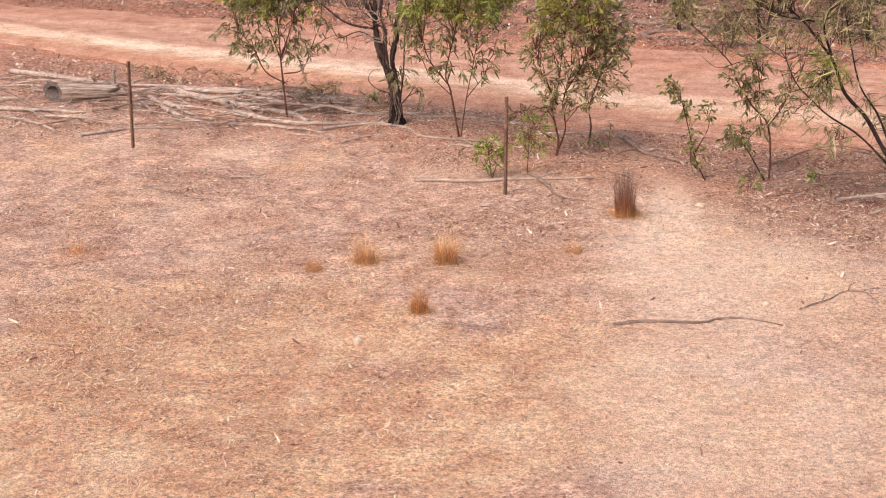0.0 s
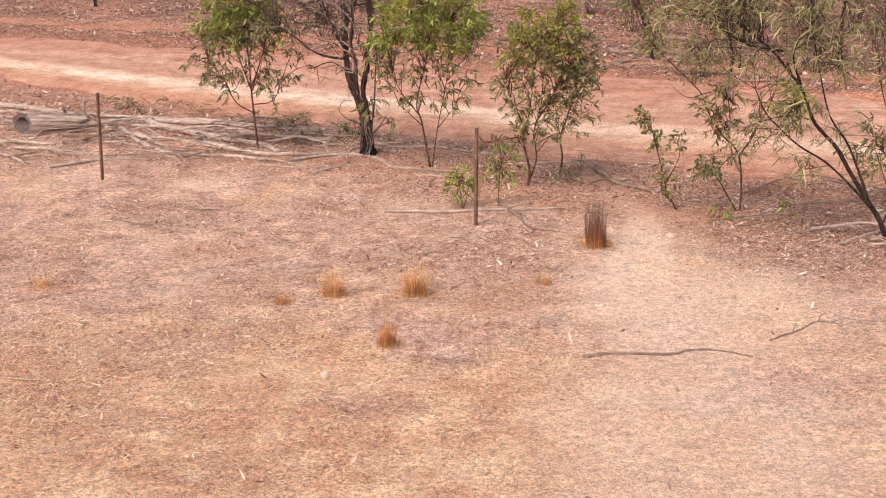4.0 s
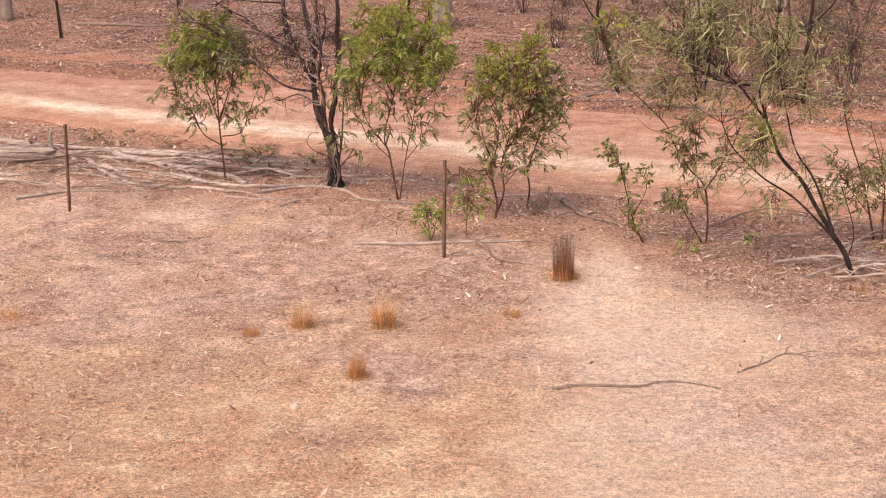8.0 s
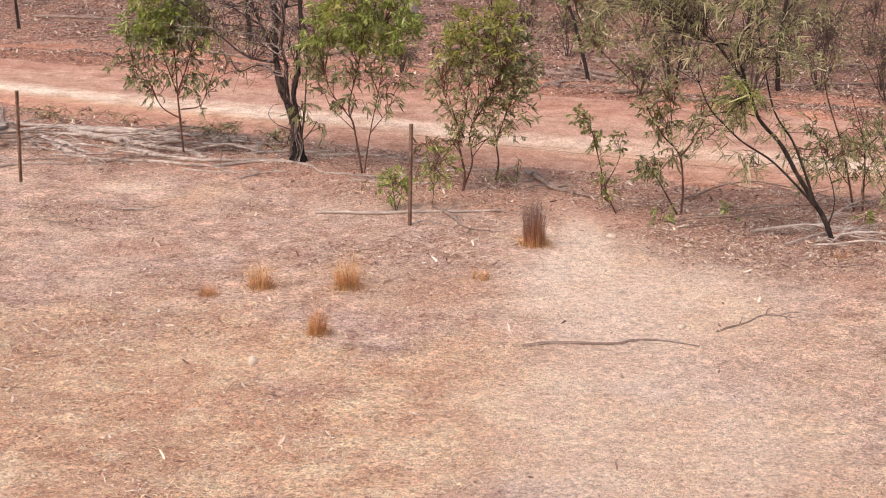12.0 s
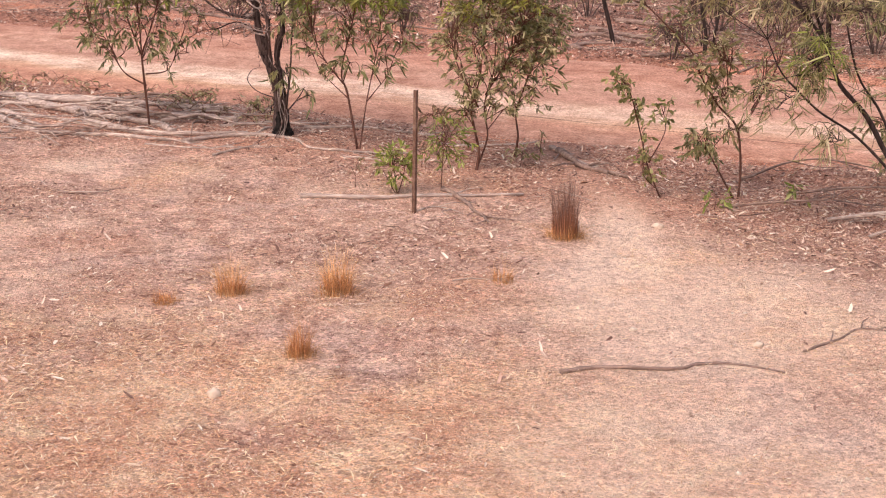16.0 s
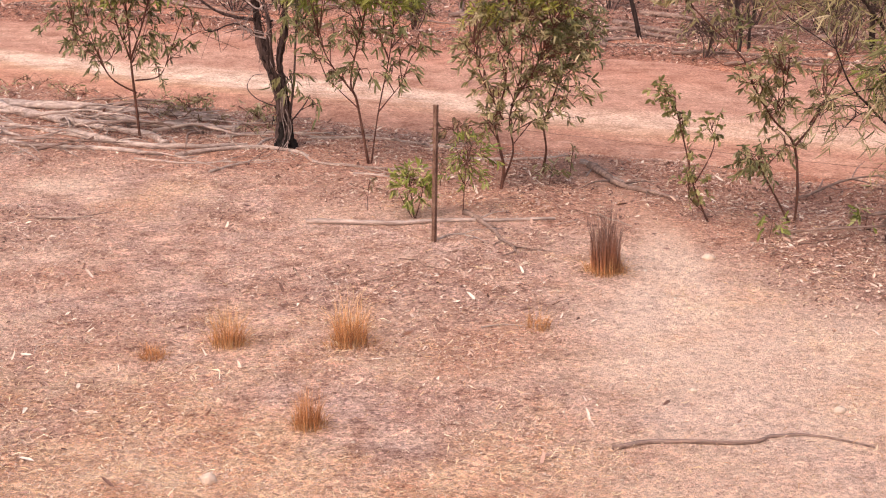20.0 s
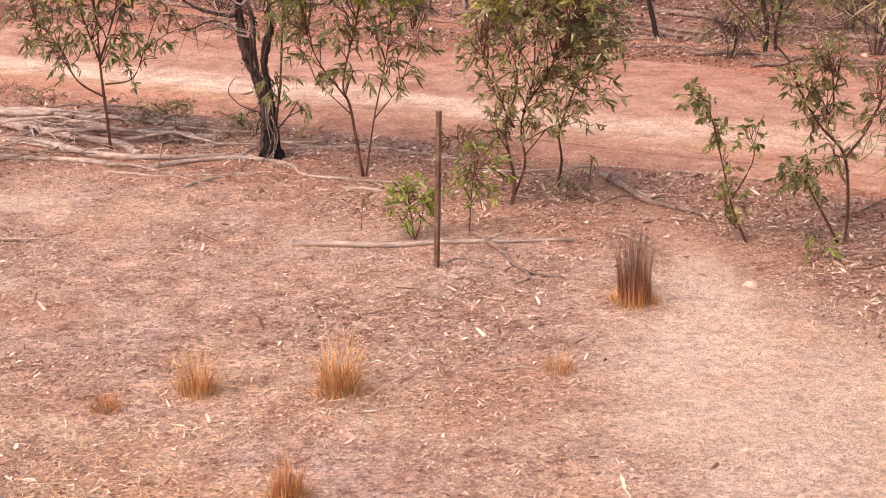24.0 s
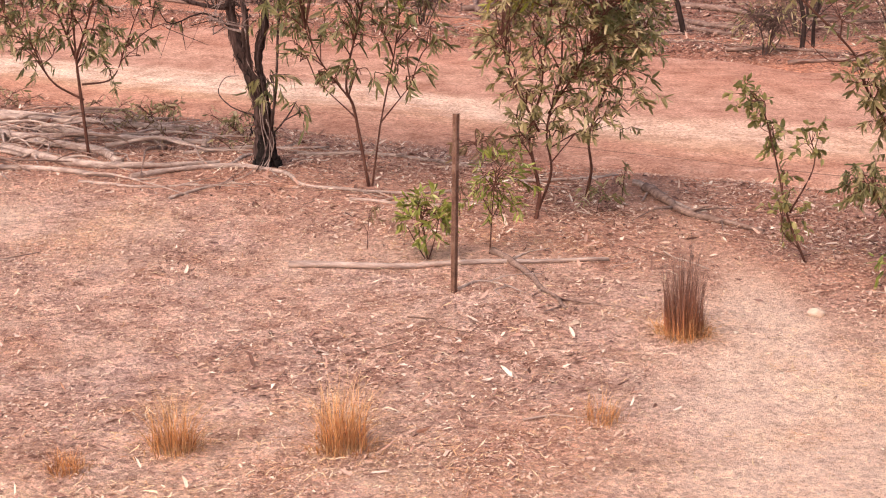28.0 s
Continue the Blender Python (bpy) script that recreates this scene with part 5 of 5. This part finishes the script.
plant("small_sapling", (2.7, 0.77), "thin crooked sapling with clusters of rounded green leaves", "sapling",
      [([(0, 0), (-0.16, 0.38), (-0.26, 0.78), (-0.37, 1.17), (-0.49, 1.36)], 0.013, 0.004, (0, 0)), ([(-0.15, 0.42), (0.02, 0.78), (-0.03, 1.05)], 0.008, 0.003, (0, 0.05)), ([(-0.05, 0.12), (-0.2, 0.28), (-0.22, 0.42)], 0.006, 0.003, (0, -0.06))],
      [((-0.45, 1.33), 0, (0.16, 0.14, 0.18), 15, 8), ((-0.33, 1.05), 0, (0.15, 0.14, 0.16), 11, 8), ((-0.01, 1.0), 0, (0.14, 0.13, 0.16), 10, 7), ((-0.2, 0.75), 0, (0.12, 0.12, 0.14), 5, 6), ((-0.16, 0.4), 0, (0.2, 0.16, 0.18), 16, 7)],
      M_STEM, M_GREEN, 0.08, 0.4, 0.3, 17, "young saplings", singles=leaf_shapes(0.07, 0.036, M_ROUND_LEAF), twig_r=0.003)
plant("leaning_sapling", (3.55, 0.8), "leaning thin-stemmed tree with sparse olive leaf clusters", "tree",
      [([(0, 0), (0.01, 0.4), (-0.05, 0.82), (-0.26, 1.06), (-0.46, 1.38), (-0.57, 1.64), (-0.93, 2.0), (-1.22, 2.29), (-1.39, 2.58), (-1.49, 2.9)], 0.016, 0.006, (0, 0.1)), ([(-0.05, 0.02), (-0.36, 0.55), (-0.52, 0.71)], 0.014, 0.004, (0, -0.1)),
       ([(-0.04, 0.8), (0.12, 1.0), (0.24, 1.27), (0.25, 1.56)], 0.014, 0.004, (0, 0.1)), ([(-0.16, 1.18), (-0.21, 1.57), (-0.29, 1.8)], 0.01, 0.004, (0, -0.1)), ([(-0.44, 1.65), (-0.75, 1.6), (-1.0, 1.8)], 0.007, 0.002, (0.05, -0.2)), ([(0.1, 1.0), (0.4, 1.5), (0.5, 2.0)], 0.01, 0.003, (0.05, 0.3))],
      [((-0.41, 0.66), -0.1, (0.28, 0.22, 0.2), 30, 12, M_GREEN), ((-0.25, 1.61), 0, (0.25, 0.22, 0.26), 26, 13), ((-0.25, 1.2), 0, (0.22, 0.18, 0.24), 24, 12), ((-0.1, 0.85), 0.05, (0.2, 0.18, 0.18), 12, 9), ((-0.5, 1.45), 0, (0.18, 0.16, 0.2), 12, 10), ((-1.45, 2.85), 0.1, (0.29, 0.28, 0.28), 24, 10, M_GREEN), ((-1.3, 3.1), 0.1, (0.2, 0.2, 0.2), 12, 10, M_YELLOW), ((-1.2, 2.45), 0.05, (0.28, 0.25, 0.26), 22, 10, M_GREEN), ((-0.7, 1.95), 0, (0.2, 0.2, 0.2), 9, 9, M_GREEN),
       ((-1.13, 2.26), 0.1, (0.28, 0.25, 0.2), 20, 9), ((0.22, 1.34), 0.1, (0.22, 0.2, 0.22), 14, 8), ((0.4, 1.8), 0.2, (0.3, 0.25, 0.3), 14, 8)], M_STEM, M_OLIVE, 0.078, 0.26, 0.45, 18)
plant("leaning_wattle", (5.21, -0.82), "leaning dark-trunked wattle with wispy grey-green sickle leaves", "tree",
      [([(0.02, -0.05), (-0.1, 0.3), (-0.3, 0.62), (-0.5, 0.93), (-0.7, 1.27), (-0.97, 1.57), (-1.08, 1.83), (-1.17, 2.03), (-1.38, 2.3), (-1.52, 2.47), (-1.76, 2.67), (-2.0, 2.85)], 0.038, 0.009, (0, 0.1)), ([(-0.24, 0.5), (-0.42, 0.7), (-0.81, 1.08), (-1.18, 1.32), (-1.43, 1.55), (-1.61, 1.75), (-1.75, 2.05)], 0.022, 0.006, (0, -0.15)),
       ([(-0.28, 0.62), (-0.44, 1.05), (-0.56, 1.32), (-0.78, 1.66), (-0.92, 2.2), (-1.0, 2.6), (-1.06, 2.95)], 0.02, 0.006, (0, 0.3)), ([(-1.16, 2.04), (-1.25, 2.47), (-0.93, 2.96)], 0.02, 0.006, (0.1, 0.2)), ([(-1.39, 2.47), (-1.9, 2.6), (-2.4, 2.95)], 0.014, 0.004, (0.1, -0.2)),
       ([(-0.97, 1.61), (-1.4, 1.7), (-1.9, 1.6)], 0.01, 0.003, (0.05, -0.3)), ([(-0.1, 0.2), (0.0, 0.6), (-0.18, 1.2)], 0.012, 0.004, (0, 0.2))],
      crown(91, 54, [(2.3, -2.4, -1.1), (2.5, -2.65, -0.5), (2.75, -2.75, -0.4), (3.2, -2.6, -0.6), (3.6, -2.2, -0.9)], 0.6, 0.25, 5, 10, [M_OLIVE, M_WATTLE, M_WATTLE, M_WATTLE])
      + [((-2.75, 3.1), 0, (0.42, 0.35, 0.34), 20, 22, M_OLIVE), ((-0.6, 2.4), 0.1, (0.4, 0.35, 0.36), 16, 16), ((-1.6, 3.4), 0.1, (0.5, 0.4, 0.3), 34, 8), ((-2.2, 3.35), -0.1, (0.45, 0.4, 0.3), 28, 8), ((-1.29, 1.9), -0.1, (0.29, 0.25, 0.24), 20, 12, M_BRIGHT), ((-1.25, 1.82), -0.1, (0.29, 0.25, 0.26), 22, 12, M_GREEN), ((-1.35, 1.6), -0.1, (0.28, 0.25, 0.2), 16, 10, M_OLIVE), ((-1.62, 1.4), -0.1, (0.26, 0.22, 0.24), 16, 9, M_OLIVE), ((-1.85, 1.5), -0.1, (0.2, 0.2, 0.24), 8, 9, M_OLIVE),
       ((-0.86, 1.47), 0.1, (0.26, 0.25, 0.34), 10, 7, M_OLIVE), ((-1.15, 1.05), -0.1, (0.29, 0.25, 0.22), 16, 9, M_OLIVE), ((-0.1, 1.1), 0.2, (0.3, 0.3, 0.3), 9, 8, M_OLIVE)],
      M_DARK_BARK, M_WATTLE, 0.105, 0.11, 0.5, 19, bend=0.9, twig_r=0.003)
plant("thin_sapling", (5.85, 0.9), "thin-stemmed bushy sapling with drooping olive leaves", "tree",
      [([(0, 0), (-0.2, 0.85), (-0.46, 1.61), (-0.57, 2.3)], 0.018, 0.005, (0, 0)), ([(0.1, 0), (0.1, 0.85), (-0.1, 1.6)], 0.015, 0.004, (0, 0.2)), ([(-0.1, 0.4), (-0.5, 0.9)], 0.008, 0.003, (0, -0.1))],
      [((-0.34, 0.95), -0.1, (0.4, 0.3, 0.3), 30, 8), ((0.0, 0.85), 0, (0.32, 0.3, 0.3), 22, 8), ((-0.4, 1.9), 0, (0.3, 0.3, 0.4), 16, 7)] + crown(95, 26, [(0.5, -0.85, 0.35), (0.9, -0.95, 0.45), (1.3, -0.7, 0.3)], 0.7, 0.2, 4, 8, [M_OLIVE, M_GREEN]), M_STEM, M_OLIVE, 0.095, 0.18, 0.7, 20)
for k, (px, py, hh) in enumerate([(6.7, 0.7, 1.5), (6.2, -0.6, 1.1), (6.5, 1.6, 1.3)]):
    plant("thicket_shrub", (px, py), "straggly olive shrub with thin bare stems in litter", "shrub",
          [([(0, 0), (-0.1, hh * 0.5), (-0.25, hh)], 0.012, 0.004, (0, 0)), ([(0, 0), (0.12, hh * 0.5), (0.2, hh * 0.95)], 0.010, 0.003, (0, 0.15)), ([(0, 0), (-0.25, hh * 0.4), (-0.5, hh * 0.7)], 0.009, 0.003, (0, -0.15)), ([(0, 0), (0.3, hh * 0.35), (0.5, hh * 0.6)], 0.008, 0.003, (0, 0.1))],
          [((-0.2, hh * 0.75), 0, (0.4, 0.35, hh * 0.28), 22, 8), ((0.25, hh * 0.6), 0, (0.35, 0.3, hh * 0.25), 16, 8), ((0, hh * 0.5), 0, (0.5, 0.4, hh * 0.35), 12, 1)], M_BROWN_BARK, M_OLIVE, 0.1, 0.16, 0.7, 60 + k, "thicket shrubs")
for k, (px, py) in enumerate([(-0.68, 1.15), (1.45, 2.55), (0.05, 2.2)]):
    plant("dry_seedling", (px, py), "thin dry brown seedling with withered leaves", "seedling", [([(0, 0), (0.01, 0.18), (0.03, 0.36)], 0.005, 0.002, (0, 0)), ([(0.01, 0.15), (-0.05, 0.27)], 0.003, 0.0015, (0, 0.03))],
          [((0.02, 0.28), 0, (0.09, 0.08, 0.12), 7, 4)], M_STEM, M_SCRUB if k != 1 else M_OLIVE, 0.06, 0.22, 0.9, 50 + k, "dry seedlings", twig_r=0.002)
for k, (px, py) in enumerate([(3.2, 0.25), (4.15, 0.45), (5.75, 0.0), (-2.95, 6.1), (-2.2, 5.3), (1.2, 2.2), (-6.2, 7.4)]):
    plant("green_seedling", (px, py), "tiny green seedling growing in leaf litter", "seedling", [([(0, 0), (0.02, 0.12), (0.03, 0.22)], 0.005, 0.002, (0, 0))],
          [((0.02, 0.18), 0, (0.16, 0.14, 0.09), 9, 6)], M_STEM, M_BRIGHT if k < 3 else M_OLIVE, 0.07, 0.28, 0.3, 30 + k, "seedlings", twig_r=0.002)

rs = np.random.default_rng(93)
for k in range(22):
    px = rs.uniform(-7.0, -2.0)
    py = float(road_near(px)) - rs.uniform(0.1, 1.3)
    plant("verge_sprig", (px, py), "low straggling olive-brown sprig at the track edge", "seedling", [([(0, 0), (0.1, 0.1), (0.24, 0.16)], 0.005, 0.002, (0, 0.1)), ([(0, 0), (-0.1, 0.12), (-0.2, 0.2)], 0.005, 0.002, (0, -0.1))],
          [((0.1, 0.13), 0, (0.2, 0.16, 0.07), 5, 4), ((-0.12, 0.14), 0, (0.16, 0.15, 0.08), 4, 4)], M_STEM, (M_OLIVE, M_SCRUB, M_OLIVE)[k % 3], 0.07, 0.2, 0.4, 400 + k, "sprigs along the track", twig_r=0.003)


# ---- woodland behind the road ----
def wood_tree(place, height, radius, bark, seed, label, leaf, lean=0.0, crown=True):
    r = np.random.default_rng(seed)
    steps = (0, 0.08, 0.16, 0.25, 0.35, 0.46, 0.6, 0.8, 1.0)
    wob = np.cumsum(r.normal(0, 0.035, 9)) + r.normal(0, 0.045, 9) * (radius < 0.2)
    main = [(lean * f * height + (wob[i] - wob[0]) * min(1, 5 * f), f * height) for i, f in enumerate(steps)]
    stems = [(main, radius, radius * 0.3, (0, r.normal(0, 0.3)))]
    clumps = []
    for b in range(5):
        f = 0.3 + 0.12 * b
        x0 = np.interp(f, steps, [m[0] for m in main])
        s = r.choice([-1, 1]) * r.uniform(0.4, 1.0) * height * 0.2
        dep = r.normal(0, 0.5)
        stems.append(([(x0, f * height), (x0 + s * 0.6, (f + 0.1) * height), (x0 + s, (f + 0.24) * height)], radius * 0.4, 0.008, (0, dep)))
        if crown:
            clumps.append(((x0 + s, (f + 0.27) * height), dep, (0.5, 0.5, 0.4), 12, 9))
    return plant("woodland_tree", place, label, "tree", stems, clumps or [((0, height), 0, (0.3, 0.3, 0.3), 4, 1)], bark, leaf, 0.12, 0.18, 0.9, seed, "woodland trees", twig_r=0.007)


THIN = "thin dark-trunked tree on the woodland floor"
for k, (p, h, rad, bark, lean) in enumerate([
    ((-11.6, 22.3), 8.0, 0.22, M_PALE_BARK, 0.0), ((-9.46, 19.2), 6.0, 0.055, M_DARK_BARK, 0.01), ((-7.6, 24.8), 5.5, 0.05, M_DARK_BARK, 0.1), ((-3.9, 17.4), 5.0, 0.08, M_DARK_BARK, -0.05),
    ((-0.45, 20.6), 9.0, 0.27, M_PALE_BARK, 0.0), ((-1.3, 21.8), 6.0, 0.06, M_DARK_BARK, -0.03), ((6.64, 10.9), 5.0, 0.065, M_DARK_BARK, 0.03), ((3.19, 11.9), 4.5, 0.055, M_DARK_BARK, -0.12),
    ((4.54, 10.6), 4.5, 0.045, M_DARK_BARK, 0.02), ((4.75, 10.9), 4.0, 0.035, M_DARK_BARK, 0.06), ((7.2, 17.6), 6.0, 0.06, M_DARK_BARK, 0.05), ((7.6, 18.2), 5.5, 0.045, M_BROWN_BARK, -0.03),
    ((9.0, 12.6), 5.0, 0.055, M_BROWN_BARK, 0.1), ((5.4, 20.3), 6.0, 0.05, M_DARK_BARK, 0.0), ((10.5, 16.5), 6.0, 0.08, M_DARK_BARK, 0.05), ((2.7, 24.5), 7.0, 0.10, M_BROWN_BARK, 0.0),
    ((-6.3, 27.5), 7.0, 0.10, M_BROWN_BARK, 0.0), ((9.5, 24.5), 7.0, 0.12, M_PALE_BARK, 0.0), ((-14.0, 27.0), 7.0, 0.12, M_BROWN_BARK, 0.0), ((12.5, 21.0), 7.0, 0.10, M_BROWN_BARK, 0.02)]):
    wood_tree(p, h, rad * (0.78 if rad < 0.2 else 1.0), bark, 200 + k, "thick pale-trunked gum tree on the woodland floor" if rad > 0.2 else THIN, M_OLIVE if k % 2 else M_WATTLE, lean)


def scrub(place, height, spread, seed, leaf, leaves):
    r = np.random.default_rng(seed)
    stems = []
    for k in range(9):
        a, b = r.normal(0, spread * 0.35), r.normal(0, spread * 0.7)
        h = height * r.uniform(0.55, 1.0)
        stems.append(([(a * 0.15, 0), (a * 0.6, h * 0.45), (a + b * 0.5, h)], 0.012, 0.004, (0, r.normal(0, spread * 0.4))))
    plant("dry_scrub", place, "twiggy brown half-dead scrub bush on leaf litter", "shrub", stems, [((0, height * 0.65), 0, (spread, spread * 0.8, height * 0.4), 105, leaves + 1)], M_BROWN_BARK, leaf, 0.08, 0.18, 0.5, seed, "dry scrub bushes", twig_r=0.004)


for k, (px, py, h, s, lv) in enumerate([(3.4, 22.0, 1.6, 0.8, 6), (5.0, 19.2, 1.5, 0.9, 6), (6.4, 22.5, 1.8, 0.9, 6), (8.3, 20.0, 1.7, 0.9, 5), (7.6, 14.9, 1.5, 0.8, 5), (9.4, 15.6, 1.7, 0.8, 5), (5.6, 15.4, 1.3, 0.7, 5),
                                        (3.9, 16.9, 1.2, 0.6, 4), (8.6, 11.0, 1.3, 0.7, 5), (10.2, 13.0, 1.6, 0.8, 5), (0.9, 12.6, 0.5, 0.4, 1), (-0.4, 12.5, 0.6, 0.4, 1), (-3.6, 14.9, 0.7, 0.6, 1), (-2.7, 16.2, 0.7, 0.6, 1),
                                        (6.2, 12.6, 1.0, 0.6, 4), (2.2, 17.6, 0.8, 0.5, 2), (-1.6, 17.2, 0.8, 0.5, 2), (4.6, 24.8, 1.6, 1.0, 6), (10.8, 19.0, 1.7, 0.9, 5), (2.4, 20.2, 1.4, 0.7, 5), (5.8, 17.6, 1.7, 0.8, 6), (6.9, 19.3, 1.9, 0.8, 6), (8.9, 17.4, 1.9, 0.9, 6), (7.9, 16.2, 1.6, 0.7, 6), (9.9, 21.4, 2.0, 0.9, 6), (8.0, 12.9, 1.5, 0.7, 5), (9.6, 10.2, 1.6, 0.8, 6), (6.0, 24.6, 1.9, 0.9, 6), (1.6, 23.2, 1.4, 0.8, 5), (8.2, 23.4, 2.0, 0.9, 6), (3.9, 9.8, 0.7, 0.5, 1), (4.7, 11.7, 1.2, 0.6, 3), (6.1, 10.6, 1.2, 0.6, 3), (7.4, 10.9, 1.5, 0.7, 4), (8.4, 9.7, 1.3, 0.6, 4), (5.2, 13.4, 1.4, 0.7, 4), (3.0, 15.2, 1.0, 0.6, 2)]):
    scrub((px, py), h, s, 300 + k, M_SCRUB if k % 3 else M_OLIVE, lv)


def stump(place, height, radius, seed, lean=0.0, wood=None):
    ob = thing("dead_stump", (*place, -0.02), "short dead upright stump on the woodland floor", "stump", "dead stumps")
    g = Geo()
    tube(g, spline([(0, 0, 0), (lean * 0.5, 0.02, height * 0.5), (lean, 0, height)], 9), radius, radius * 0.75, 8, 0.1)
    part("stump_wood", g, wood or M_DARK_BARK, ob, smooth=True)
    r = np.random.default_rng(seed)
    for k in range(5):
        a = k * 1.26 + r.uniform(-0.3, 0.3)
        o = np.array([math.cos(a), math.sin(a), 0]) * radius * 0.6
        s = Geo()
        top = height * r.uniform(1.05, 1.6)
        tube(s, spline([o + [lean * 0.7, 0, height * 0.6], o * 1.1 + [lean, 0, height], o * 1.6 + [lean * 1.1, 0, top]], 6), radius * 0.42, 0.004, 5, 0.15)
        part("splinter", s, wood or M_DEADWOOD_DARK, ob)


stump((1.78, 18.3), 0.45, 0.05, 1, 0.02)
stump((-2.45, 4.75), 0.11, 0.04, 2, 0.03, M_DEADWOOD)
stump((-6.9, 6.0), 0.32, 0.035, 3, -0.03)
stump((-6.6, 6.0), 0.42, 0.04, 4, -0.02, M_DEADWOOD)


# ---- grass tufts ----
def tuft(place, height, radius, count, material, label, lean=0.25, stray=0.15, seed=1):
    r = np.random.default_rng(seed)
    z = float(ground_z(np.array(place[0]), np.array(place[1])))
    ob = thing("grass_tuft", (*place, z - 0.01), label, "grass tuft", "dry grass tufts")
    for name, cnt, hh, rr, ln, w in (("blade_clump", count, height, radius, lean, 0.0022), ("base_straw", count // 2, min(height * 0.5, 0.2), radius * 1.5, 1.5, 0.003)):
        g = Geo()
        n, seg = cnt, 6
        a = r.uniform(0, 2 * math.pi, n)
        q = rr * np.sqrt(r.random(n)) * 0.8
        root = np.stack([q * np.cos(a), q * np.sin(a), np.zeros(n)], 1)
        b = a + r.normal(0, 0.9, n)
        out = np.abs(r.normal(ln * 0.6, ln * 0.5 + stray * 0.3, n))
        H = hh * (0.3 + 0.8 * r.random(n) ** 0.9) * (1 - 0.25 * (q / (rr * 0.8)) ** 2)
        s = np.linspace(0, 1, seg)
        d = np.stack([np.cos(b), np.sin(b), np.zeros(n)], 1)
        line = root[:, None] + d[:, None] * (out * H)[:, None, None] * (s ** 1.8)[None, :, None]
        line[..., 2] += H[:, None] * s * (1 - 0.35 * np.minimum(out, 1.6)[:, None] * s)
        line = line + r.normal(0, 0.004, line.shape) * s[None, :, None]
        side = np.stack([-np.sin(b), np.cos(b), np.zeros(n)], 1)[:, None] + r.normal(0, 0.5, (n, 1, 3)) * [1, 1, 0]
        side = unit(side) * (w * (1.15 - s))[None, :, None]
        v = np.stack([line - side, line + side], 2).reshape(n, seg * 2, 3)
        o = np.arange(n)[:, None] * seg * 2
        quads = np.concatenate([o + np.array([[2 * k, 2 * k + 1, 2 * k + 3, 2 * k + 2]]) for k in range(seg - 1)])
        uv = np.broadcast_to(np.repeat(np.stack([s * 0, s], 1), 2, 0)[None], (n, seg * 2, 2)).reshape(-1, 2)
        g.add(v.reshape(-1, 3), quads, uv)
        tagged(part(name, g, material if name == "blade_clump" else M_GOLD_BLADE, ob, uv=True), kind="stuff")


tuft((-0.64, -2.95), 0.5, 0.17, 320, M_GOLD_BLADE, "upright golden-brown dry grass tuft on bare soil", 0.42, 0.8, 1)
tuft((-1.58, -2.97), 0.45, 0.15, 230, M_GOLD_BLADE, "loose golden dry grass tuft on bare soil", 0.6, 0.8, 2)
tuft((-0.83, -4.72), 0.36, 0.12, 250, M_RUST_BLADE, "rusty orange dry grass tuft on bare soil", 0.3, 0.25, 3)
tuft((-2.14, -3.25), 0.17, 0.12, 160, M_RUST_BLADE, "low rusty brown dry grass clump on soil", 0.7, 0.4, 4)
tuft((1.53, -1.0), 0.68, 0.16, 560, M_DARK_BLADE, "tall dark stiff dry grass tuft with golden base", 0.17, 0.14, 5)
tuft((0.86, -2.55), 0.26, 0.13, 110, M_GOLD_BLADE, "thin sparse straw tuft on bare soil", 0.5, 0.3, 6)
tuft((-5.06, -2.65), 0.26, 0.12, 60, M_GOLD_BLADE, "thin sparse straw tuft on bare soil", 0.5, 0.3, 7)
tuft((5.15, -1.55), 0.2, 0.12, 70, M_RUST_BLADE, "low rusty brown dry grass clump on soil", 0.7, 0.4, 8)
